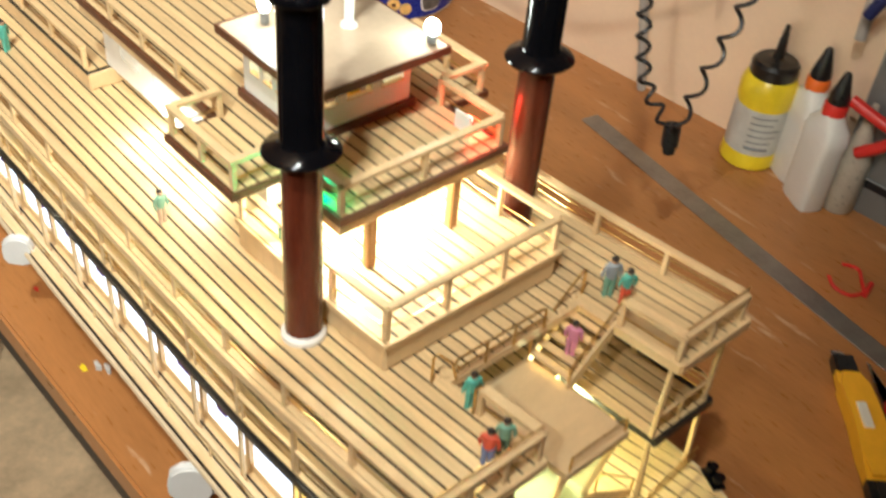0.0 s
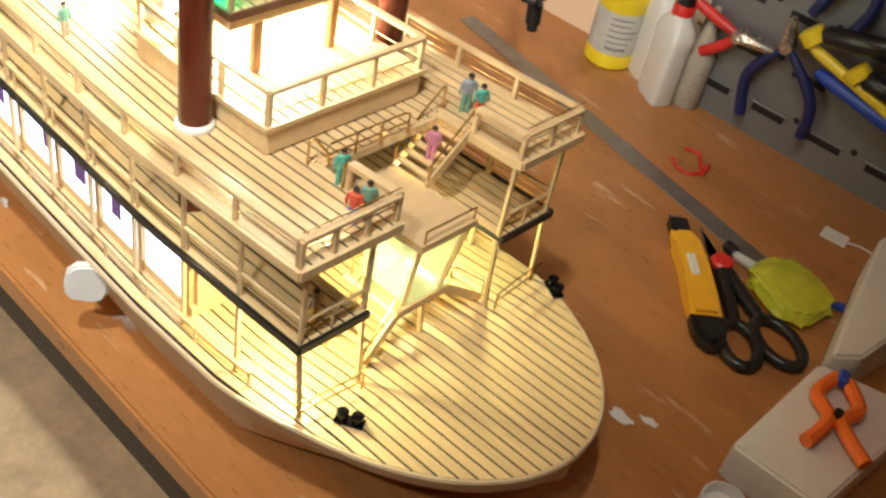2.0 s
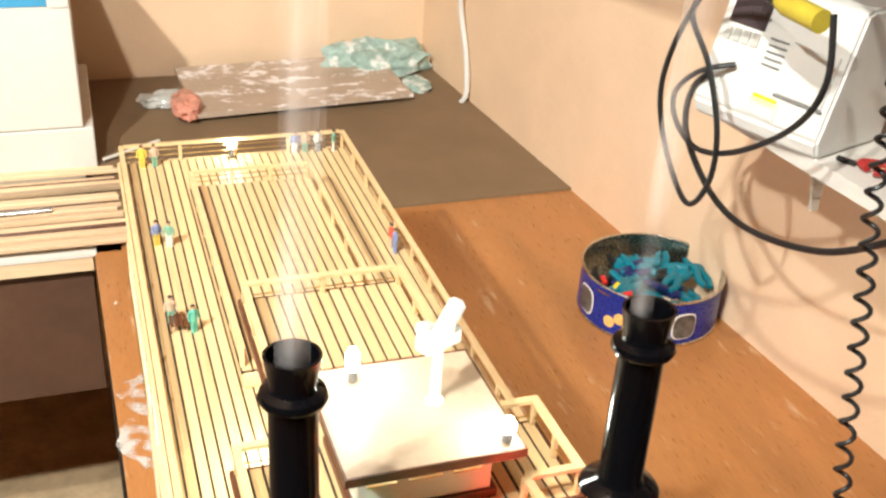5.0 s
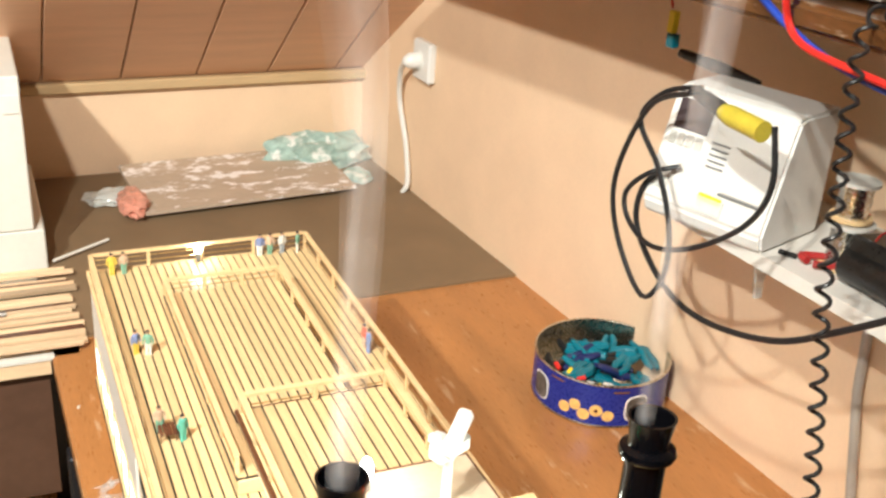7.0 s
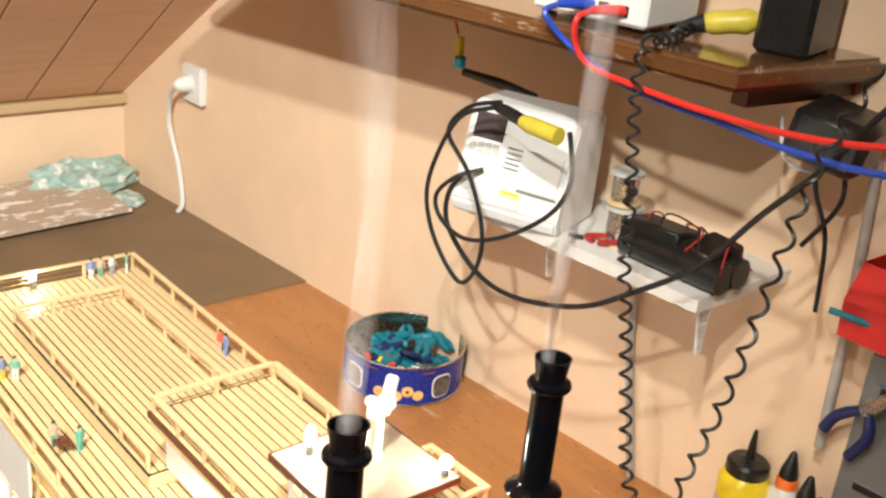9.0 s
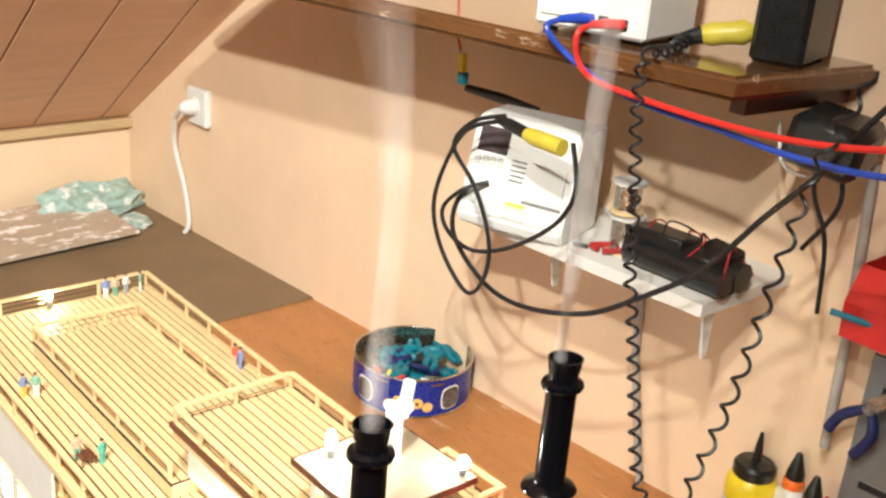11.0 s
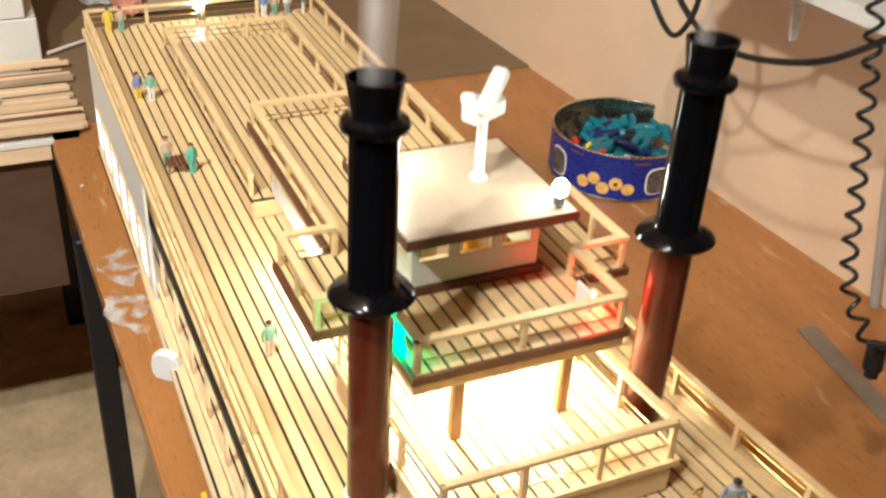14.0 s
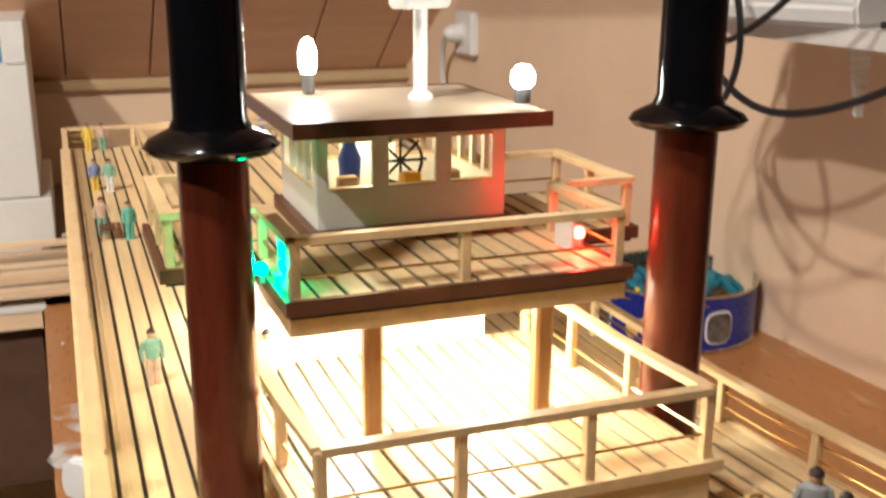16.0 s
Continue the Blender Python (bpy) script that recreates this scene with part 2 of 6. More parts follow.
def box(bm, c, s, rot=None, bevel=0.0, index=0):
    """A box about c with sides s, its edges bevelled."""
    r = bmesh.ops.create_cube(bm, size=1)
    vs = r["verts"]
    m = Matrix.Translation(c) @ (rot.to_4x4() if rot else Matrix()) @ Matrix.Diagonal((*s, 1))
    bmesh.ops.transform(bm, matrix=m, verts=vs)
    faces = {f for v in vs for f in v.link_faces}
    for f in faces:
        f.material_index = index
    if bevel:
        es = list({e for v in vs for e in v.link_edges})
        bmesh.ops.bevel(bm, geom=es, offset=bevel, segments=1, affect="EDGES", profile=0.5)
    return bm


def tube(bm, pts, r, n=8, caps=True, index=0):
    """A round bar along pts; r is a radius or one for each point."""
    pts = [Vector(p) for p in pts]
    rs = r if isinstance(r, (list, tuple)) else [r] * len(pts)
    rings, side = [], None
    for i, p in enumerate(pts):
        d = (pts[min(i + 1, len(pts) - 1)] - pts[max(i - 1, 0)]).normalized()
        if side is None:
            side = d.cross(Vector((0, 0, 1)) if abs(d.z) < 0.9 else Vector((1, 0, 0))).normalized()
        side = (side - d * side.dot(d)).normalized()
        up = d.cross(side)
        rings.append([bm.verts.new(p + rs[i] * (math.cos(a) * side + math.sin(a) * up)) for a in (2 * math.pi * k / n for k in range(n))])
    for a, b in zip(rings, rings[1:]):
        for k in range(n):
            bm.faces.new((a[k], a[(k + 1) % n], b[(k + 1) % n], b[k])).material_index = index
    if caps:
        bm.faces.new(rings[0][::-1]).material_index = index
        bm.faces.new(rings[-1]).material_index = index
    return bm


def lathe(bm, c, profile, n=32, squash=(1, 1), index=0, turn=None):
    """A turned form: profile rows of (radius, height) above c."""
    rings = []
    for r, z in profile:
        ring = []
        for k in range(n):
            a = 2 * math.pi * k / n
            p = Vector((r * squash[0] * math.cos(a), r * squash[1] * math.sin(a), z))
            if turn:
                p = turn @ p
            ring.append(bm.verts.new(Vector(c) + p))
        rings.append(ring)
    for a, b in zip(rings, rings[1:]):
        for k in range(n):
            bm.faces.new((a[k], a[(k + 1) % n], b[(k + 1) % n], b[k])).material_index = index
    bm.faces.new(rings[0][::-1]).material_index = index
    bm.faces.new(rings[-1]).material_index = index
    return bm


def prism(bm, outline, z0, z1, index=0):
    """A slab of the plan outline, [(x, y)], between two heights."""
    lo = [bm.verts.new((x, y, z0)) for x, y in outline]
    hi = [bm.verts.new((x, y, z1)) for x, y in outline]
    n = len(outline)
    fs = [bm.faces.new(hi), bm.faces.new(lo[::-1])]
    fs += [bm.faces.new((lo[k], lo[(k + 1) % n], hi[(k + 1) % n], hi[k])) for k in range(n)]
    for f in fs:
        f.material_index = index
    return bm


def beam(bm, a, b, w, h, index=0):
    """A straight bar from a to b with level width w and upright height h."""
    a, b = Vector(a), Vector(b)
    d = (b - a).normalized()
    side = d.cross(Vector((0, 0, 1))).normalized() * (w / 2)
    up = side.normalized().cross(d) * (h / 2)
    v = [[bm.verts.new(p + q) for q in (side + up, -side + up, -side - up, side - up)] for p in (a, b)]
    fs = [bm.faces.new((v[0][k], v[0][(k + 1) % 4], v[1][(k + 1) % 4], v[1][k])) for k in range(4)] + [bm.faces.new(v[0][::-1]), bm.faces.new(v[1])]
    for f in fs:
        f.material_index = index
    return bm


def rot(x=0, y=0, z=0):
    return Euler((radians(x), radians(y), radians(z))).to_matrix()


def smoothed(pts, steps=6):
    """A smooth line through pts."""
    pts = [Vector(p) for p in pts]
    out = []
    for i in range(len(pts) - 1):
        p0, p1, p2, p3 = pts[max(i - 1, 0)], pts[i], pts[i + 1], pts[min(i + 2, len(pts) - 1)]
        for k in range(steps):
            t = k / steps
            out.append(0.5 * (2 * p1 + (p2 - p0) * t + (2 * p0 - 5 * p1 + 4 * p2 - p3) * t * t + (3 * p1 - p0 - 3 * p2 + p3) * t ** 3))
    return out + [pts[-1]]


# ---- room ----
WALL_X, WALL_SLOPE = 0.706, -0.078


def wall_at(y, off=0.0):
    return WALL_X + WALL_SLOPE * y - off


KNEE_Y, KNEE_Z, PITCH = 1.80, 0.205, 0.735
bm = B()
prism(bm, [(-2.6, -2.2), (1.2, -2.2), (1.2, 2.2), (-2.6, 2.2)], -0.84, -0.78)
tagged(part("floor", bm, CARPET), "worn tan lino floor with mottled pattern", "floor", kind="structure")
bm = B()
prism(bm, [(wall_at(-2.2), -2.2), (wall_at(-2.2) + 0.12, -2.2), (wall_at(2.2) + 0.12, 2.2), (wall_at(2.2), 2.2)], -0.78, 2.2)
tagged(part("wall_east", bm, WALL), "peach painted wall beside the workbench", "wall", kind="structure")
bm = B()
box(bm, (-1.0, KNEE_Y + 0.06, -0.29), (3.2, 0.12, 0.98))
tagged(part("wall_north", bm, WALL), "low peach knee wall under the sloping ceiling", "wall", kind="structure")
# unseen west and south walls, added to close the room, dark against bounced light
bm = B()
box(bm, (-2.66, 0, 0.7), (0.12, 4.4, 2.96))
tagged(part("wall_west", bm, DIMWALL), "unseen closing wall, dark grey-brown to cut bounced light", "wall", kind="structure")
bm = B()
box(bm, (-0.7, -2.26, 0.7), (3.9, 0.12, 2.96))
tagged(part("wall_south", bm, DIMWALL), "unseen closing wall, dark grey-brown to cut bounced light", "wall", kind="structure")
# sloping panelled ceiling, then a flat one
bm = B()
rise = 1.55
run = rise / PITCH
tilt = math.atan(PITCH)
x = -2.6
while x < 0.72:
    w = 0.155
    c = Vector((x + w / 2, KNEE_Y - run / 2, KNEE_Z + rise / 2 + 0.010))
    box(bm, c, (w - 0.003, math.hypot(run, rise) + 0.02, 0.016), Matrix.Rotation(-tilt, 3, "X"), 0.002)
    x += w
box(bm, (-0.9, KNEE_Y - run / 2, KNEE_Z + rise / 2 + 0.026), (3.5, math.hypot(run, rise) + 0.05, 0.012), Matrix.Rotation(-tilt, 3, "X"))
box(bm, (-0.9, KNEE_Y - run - 1.0, KNEE_Z + rise + 0.02), (3.6, 2.06, 0.04))
tagged(part("ceiling", bm, PANELLING), "sloping brown panelled ceiling with narrow joints", "ceiling", kind="structure")
bm = B()
box(bm, (-1.0, KNEE_Y - 0.010, KNEE_Z - 0.012), (3.2, 0.020, 0.022), None, 0.003)
tagged(part("trim", bm, PALETRIM), "pale wooden strip under the sloping ceiling", "trim", kind="structure")

# ---- workbench ----
bench = empty("workbench", (0.25, 0.6, -0.78), "orange-brown laminate workbench with paint stains along the wall", "workbench")
bm = B()
prism(bm, [(-0.140, -0.9), (wall_at(-0.9), -0.9), (wall_at(1.79), 1.79), (-0.194, 1.79)], -0.032, 0.0)
bmesh.ops.bevel(bm, geom=[e for e in bm.edges if all(v.co.x < -0.1 for v in e.verts)], offset=0.003, segments=2, affect="EDGES")
part("tabletop", bm, BENCH, bench)
bm = B()
box(bm, (-0.146, 0.445, -0.062), (0.02, 2.68, 0.058), rot(0, 0, 1.1))
part("apron", bm, METALDARK, bench, "dark steel frame rail")
for y in (-0.85, 0.93, 1.72):
    for x in (-0.160 if y > 0 else -0.125, 0.5):
        bm = B()
        box(bm, (x, y, -0.436), (0.035, 0.035, 0.688), None, 0.003)
        part("leg", bm, METALDARK, bench, "dark steel leg")
bm = B()
prism(bm, [(-0.17, 1.092), (wall_at(1.10), 1.10), (wall_at(1.78), 1.785), (-0.17, 1.785)], 0.0, 0.004)
tagged(part("desk_mat", bm, MATBOARD), "dark brown board laid over the far end of the bench", "board")

# ---- the model ship ----
SHIP[0] = True
ship = empty("model_ship", (0, 0.25, 0), "lit wooden model river steamer with planked decks and two funnels", "model ship")
Z1, Z2, Z3, ZT, ZB, ZA = 0.100, 0.178, 0.249, 0.271, 0.336, 0.268
STERN, BOW = 0.808, -0.3130


def half_main(y):
    """Half the width of the main deck at y."""
    if y < BOW:
        return 0.0
    if y < -0.10:
        u = (y - BOW) / (-0.10 - BOW)
        return 0.141 * math.sqrt(max(0.0, 1 - (1 - u) ** 2))
    return 0.141 - 0.010 * max(0.0, (y - 0.3) / 0.5)


def steps(a, b, gap=0.035):
    n = max(1, int(math.ceil((b - a) / gap)))
    return [a + (b - a) * k / n for k in range(n + 1)]


def stations(a, b):
    return [a] + [y for y in (-0.33 + 0.03 * k for k in range(40)) if a + 0.002 < y < b - 0.002] + [b]


def strip(bm, x0, x1, ys, z0, z1, f0=None, f1=None):
    """A plank from x0 to x1 along the stations ys; f0, f1 give the ends' y at an x."""
    rows = []
    for k, y in enumerate(ys):
        ya = f0(x0) if f0 and k == 0 else f1(x0) if f1 and k == len(ys) - 1 else y
        yb = f0(x1) if f0 and k == 0 else f1(x1) if f1 and k == len(ys) - 1 else y
        rows.append([bm.verts.new(p) for p in ((x0, ya, z0), (x1, yb, z0), (x1, yb, z1), (x0, ya, z1))])
    for a, b in zip(rows, rows[1:]):
        for k in range(4):
            bm.faces.new((a[k], a[(k + 1) % 4], b[(k + 1) % 4], b[k]))
    bm.faces.new(rows[0][::-1])
    bm.faces.new(rows[-1])
    return bm


def deck(name, xs, y0, y1, z, parent, label, pitch=0.0098, gap=0.0019, thick=0.005, front=None, holes=()):
    """A planked deck: a dark slab, with each plank proud of it. xs: its two sides. front(x): the fore end's y. holes: (x0, x1, y) where it begins further aft."""
    def fore(x):
        y = front(x) if front else y0
        for a, b, yy in holes:
            if a < x < b:
                y = max(y, yy)
        return y
    n = max(2, round((xs[1] - xs[0]) / pitch))
    w = (xs[1] - xs[0]) / n
    bm = B()
    for k in range(n):
        x0, x1 = xs[0] + w * k, xs[0] + w * (k + 1)
        f = max(fore(x0 + 1e-4), fore(x1 - 1e-4)) if front else fore((x0 + x1) / 2)
        strip(bm, x0, x1, stations(f, y1), z - thick, z - 0.0009)
    bmesh.ops.remove_doubles(bm, verts=bm.verts, dist=1e-5)
    slab = part(name, bm, CAULK, parent, label)
    for k in range(n):
        x0, x1 = xs[0] + w * k + gap / 2, xs[0] + w * (k + 1) - gap / 2
        bm = B()
        mid = fore((x0 + x1) / 2)
        ys = steps(mid, y1)
        strip(bm, x0, x1, ys, z - 0.002, z, (lambda x: min(front(x), ys[1] - 0.001)) if front and mid == front((x0 + x1) / 2) else None)
        part("plank", bm, PLANK, slab)
    return slab


# hull: rings of sections from stem to stern
bm = B()
rings = []
for y in [BOW + 0.0003, BOW + 0.002, BOW + 0.006] + steps(BOW + 0.011, STERN, 0.012):
    h = max(0.004, half_main(y))
    keel = 0.018 + 0.10 * max(0.0, (-y - 0.18) / 0.13) ** 2 * 0.55
    low = max(0.003, h * (0.84 if y > -0.1 else 0.84 - 0.5 * (-0.1 - y) / 0.2))
    secs = [(low * 0.75, keel), (low, keel + 0.012), (h * 0.985, 0.085), (h + 0.001, 0.0955)]
    rings.append([bm.verts.new((s * a, y, z)) for s in (-1,) for a, z in secs[::-1]] + [bm.verts.new((a, y, z)) for a, z in secs])
for a, b in zip(rings, rings[1:]):
    for k in range(len(a) - 1):
        bm.faces.new((a[k], a[k + 1], b[k + 1], b[k]))
    bm.faces.new((a[-1], a[0], b[0], b[-1]))
bm.faces.new(rings[0])
bm.faces.new(rings[-1][::-1])
hull = part("hull", bm, HULL, ship, "pale wooden hull", smooth=True)
for s in (-1, 1):
    bm = B()
    tube(bm, [(s * (half_main(y) + 0.0012), y, 0.0975) for y in [BOW, BOW + 0.0006, BOW + 0.002, BOW + 0.005, BOW + 0.010] + steps(BOW + 0.016, STERN, 0.012)], 0.0022, 6)
    part("rubbing_strake", bm, HULL, hull)


def bow_front(x):
    y = BOW
    while half_main(y) < abs(x) and y < -0.1:
        y += 0.0005
    return y


deck("main_deck", (-0.1395, 0.1395), -0.3, STERN, Z1, ship, "pale planked main deck with black caulking", front=bow_front, pitch=0.0101)

NOTCH = 0.068
deck("mid_deck", (-0.128, 0.128), -0.166, STERN, Z2, ship, "pale planked promenade deck", holes=((-NOTCH, NOTCH, -0.085),), pitch=0.0098)
deck("upper_deck", (-0.136, 0.136), -0.168, STERN, Z3, ship, "pale planked upper deck with black caulking", holes=((-NOTCH + 0.016, NOTCH, -0.086),), pitch=0.0097)


def bar_path(bm, pts, w, h):
    """One square bar through the points, mitred at its bends."""
    pts = [Vector(p) for p in pts]
    closed = (pts[0] - pts[-1]).length < 1e-6
    fine, kinks = [], []
    for a, b in zip(pts, pts[1:]):
        n = max(1, int((b - a).length / 0.03))
        for k in range(n):
            fine.append(a + (b - a) * k / n)
    if not closed:
        fine.append(pts[-1])
    m = len(fine)
    rings = []
    for i, p in enumerate(fine):
        d0 = (p - fine[i - 1]) if i or closed else (fine[1] - p)
        d1 = (fine[(i + 1) % m] - p) if i < m - 1 or closed else d0
        d0, d1 = d0.normalized(), d1.normalized()
        n0, n1 = Vector((-d0.y, d0.x, 0)), Vector((-d1.y, d1.x, 0))
        s = n0 + n1
        s = s / max(0.3, s.dot(n0)) * (w / 2)
        u = Vector((0, 0, h / 2))
        rings.append([bm.verts.new(p + q) for q in (s + u, u - s, -s - u, s - u)])
    for a, b in zip(rings, rings[1:] + (rings[:1] if closed else [])):
        for k in range(4):
            bm.faces.new((a[k], a[(k + 1) % 4], b[(k + 1) % 4], b[k]))
    if not closed:
        bm.faces.new(rings[0][::-1])
        bm.faces.new(rings[-1])
    return bm


POSTS = set()


def railing(name, pts, z, height, gap, label="", top=0.0047, post=0.0038, lines=2, ends=True, mat=None):
    """Posts and a flat top rail along pts, (x, y), with thin brass rods between."""
    mat = mat or TRIM
    bm = B()
    bar_path(bm, [(x, y, z + height) for x, y in pts], top * 1.15, top * 0.62)
    rail = part(name, bm, mat, ship, label or "pale wooden railing")
    for i, (a, b) in enumerate(zip(pts, pts[1:])):
        a, b = Vector((*a, z)), Vector((*b, z))
        n = max(1, round((b - a).length / gap))
        for k in range(n + (1 if i == len(pts) - 2 else 0)):
            p = a + (b - a) * k / n
            spot = (round(p.x, 2), round(p.y, 2), round(p.z, 3))
            if spot in POSTS:
                continue
            POSTS.add(spot)
            bm = B()
            box(bm, p + Vector((0, 0, height / 2)), (post, post, height), None, 0.0004)
            part("post", bm, mat, rail)
        for q in range(lines):
            bm = B()
            h = Vector((0, 0, height * (0.36 + 0.32 * q)))
            m = max(1, int((b - a).length / 0.05))
            tube(bm, [a + (b - a) * k / m + h for k in range(m + 1)], 0.0006, 5)
            part("rod", bm, BRASS, rail)
    return rail


# edge rims and fascias
for z, hw, mat, depth, tag in ((Z2, 0.1295, RIM, 0.006, "black edge of the promenade deck"), (Z3, 0.1375, TRIM, 0.007, "pale edge board of the upper deck")):
    bm = B()
    f = -0.168 if z == Z2 else -0.170
    for s in (-1, 1):
        bar_path(bm, [(s * hw, STERN, z - depth / 2 + 0.0006), (s * hw, f, z - depth / 2 + 0.0006)], 0.003, depth)
        bar_path(bm, [(s * hw, f, z - depth / 2 + 0.0006), (s * NOTCH if s > 0 or z == Z2 else -NOTCH + 0.016, f, z - depth / 2 + 0.0006)], 0.003, depth)
    if z == Z3:
        bar_path(bm, [(-NOTCH + 0.016, -0.088, z - depth / 2), (NOTCH, -0.088, z - depth / 2)], 0.003, depth)
        bar_path(bm, [(NOTCH, -0.088, z - depth / 2), (NOTCH, f, z - depth / 2)], 0.003, depth)
        bar_path(bm, [(-NOTCH + 0.016, -0.088, z - depth / 2), (-NOTCH + 0.016, f, z - depth / 2)], 0.003, depth)
    bar_path(bm, [(-hw, STERN, z - depth / 2), (hw, STERN, z - depth / 2)], 0.003, depth)
    part("edge_board", bm, mat, ship, tag)

# stanchions that carry the decks along both sides
for s in (-1, 1):
    for k in range(16):
        y = -0.164 + 0.0625 * k
        if y > STERN:
            break
        for z0, z1, x in ((Z1, Z2 - 0.005, 0.1255), (Z2, Z3 - 0.006, 0.1255)):
            bm = B()
            box(bm, (s * x, y, (z0 + z1) / 2), (0.0032, 0.0032, z1 - z0), None, 0.0004)
            part("stanchion", bm, TRIM, ship)
for x in (-NOTCH, NOTCH):
    for z0, z1 in ((Z1, Z2 - 0.005), (Z2, Z3 - 0.006)):
        bm = B()
        box(bm, (x * 1.02, -0.164, (z0 + z1) / 2), (0.0032, 0.0032, z1 - z0), None, 0.0004)
        part("stanchion", bm, TRIM, ship)

# railings of the three decks
for s in (-1, 1):
    railing("railing", [(s * 0.1335, STERN - 0.003), (s * 0.1335, -0.164)], Z3, 0.0215, 0.0615)
    railing("railing", [(s * 0.1255, STERN - 0.003), (s * 0.1255, -0.164)], Z2, 0.020, 0.0625, lines=2, top=0.0026, post=0.002)
    railing("railing", [(s * 0.131, STERN - 0.003), (s * 0.131, 0.30), (s * 0.1305, -0.12)], Z1, 0.016, 0.0625, lines=2, top=0.0024, post=0.002)
    a = NOTCH if s > 0 else NOTCH - 0.016
    railing("railing", [(s * 0.1335, -0.1655), (s * (a + 0.002), -0.1655)], Z3, 0.0215, 0.03, lines=4)
    railing("railing", [(s * 0.1255, -0.1635), (s * (NOTCH + 0.002), -0.1635)], Z2, 0.018, 0.03, lines=2, top=0.0022, post=0.002)
    railing("railing", [(s * (a + 0.002), -0.1655), (s * (a + 0.002), -0.120)], Z3, 0.0215, 0.045, lines=1, top=0.006)
railing("railing", [(-0.131, STERN - 0.003), (0.131, STERN - 0.003)], Z3, 0.0215, 0.065)
railing("railing", [(-0.064, 0.684), (0.064, 0.684)], ZA, 0.0185, 0.043)
for s in (-1, 1):
    railing("railing", [(s * 0.066, 0.684), (s * 0.066, 0.335)], ZA, 0.0185, 0.0585)

# stairwell at the front of the upper deck, with brass handrails
bm = B()
bar_path(bm, [(-0.044, -0.09, Z3 + 0.018), (0.028, -0.09, Z3 + 0.018)], 0.001, 0.001)
wellrail = part("handrail", bm, BRASS, ship, "thin brass handrail round the stairwell")
for pts in ([(-0.044, -0.09, Z3), (-0.048, -0.09, Z3 + 0.014), (-0.044, -0.09, Z3 + 0.018), (0.026, -0.09, Z3 + 0.018), (0.031, -0.09, Z3 + 0.016), (0.031, -0.09, Z3)],
            [(-0.044, -0.09, Z3 + 0.009), (0.031, -0.09, Z3 + 0.009)], [(0.004, -0.09, Z3), (0.004, -0.09, Z3 + 0.018)], [(-0.020, -0.09, Z3), (-0.020, -0.09, Z3 + 0.018)]):
    bm = B()
    tube(bm, pts, 0.0009, 6)
    part("rod", bm, BRASS, wellrail)
for s, x0, x1, label in ((1, 0.031, 0.071, "open wooden stair from the landing to the upper deck"), (-1, -0.022, -0.053, "open wooden stair from the landing to the upper deck")):
    stair = None
    for k in range(6):
        u = (k + 0.5) / 6
        bm = B()
        box(bm, (x0 + (x1 - x0) * u, -0.100, 0.217 + 0.034 * u), (abs(x1 - x0) / 6 * 0.8, 0.034, 0.0016))
        stair = part("tread", bm, TRIM, stair) and stair if stair else part("stair", bm, TRIM, ship, label)
    for y in (-0.0825, -0.1175):
        bm = B()
        beam(bm, (x0, y, 0.214), (x1, y, 0.249), 0.0022, 0.008)
        part("stringer", bm, TRIM, stair)
        bm = B()
        tube(bm, [(x0, y, 0.214), (x0, y, 0.231), (x0 + (x1 - x0) * 0.1, y, 0.236), (x1, y, 0.2705), (x1 + s * 0.004, y, 0.2705), (x1 + s * 0.004, y, 0.25)], 0.0010, 6)
        part("rod", bm, BRASS, stair)

# landing below the stairwell, on a glazed frame
bm = B()
prism(bm, [(-0.024, -0.168), (0.033, -0.168), (0.033, -0.080), (-0.010, -0.080), (-0.024, -0.096)], 0.207, 0.213)
canopy = part("landing", bm, PLY, ship, "plain plywood landing over the fore stair")
bm = B()
tube(bm, [(-0.020, -0.166, 0.213), (-0.020, -0.166, 0.224), (0.030, -0.166, 0.224), (0.030, -0.166, 0.213)], 0.0008, 6)
part("rod", bm, BRASS, canopy)
for x, xt in ((-0.014, -0.021), (0.026, 0.029)):
    for y, yt in ((-0.152, -0.164), (-0.112, -0.114)):
        bm = B()
        beam(bm, (x, y, 0.1425), (xt, yt, 0.2075), 0.0036, 0.0036)
        part("corner_post", bm, TRIM, canopy)
for a, b, at, bt in (((-0.014, -0.152), (-0.014, -0.112), (-0.021, -0.164), (-0.021, -0.114)), ((0.026, -0.152), (0.026, -0.112), (0.029, -0.164), (0.029, -0.114)), ((-0.014, -0.112), (0.026, -0.112), (-0.021, -0.114), (0.029, -0.114))):
    bm = B()
    lo, hi = [Vector((*p, 0.146)) for p in (a, b)], [Vector((*p, 0.204)) for p in (at, bt)]
    n = (lo[1] - lo[0]).cross(hi[0] - lo[0]).normalized() * 0.0006
    q = [bm.verts.new(p + n * k) for k in (-1, 1) for p in (lo[0], lo[1], hi[1], hi[0])]
    for f in ((0, 1, 2, 3), (7, 6, 5, 4), (0, 4, 5, 1), (1, 5, 6, 2), (2, 6, 7, 3), (3, 7, 4, 0)):
        bm.faces.new([q[k] for k in f])
    part("pane", bm, FROST, canopy, "greenish clear pane")
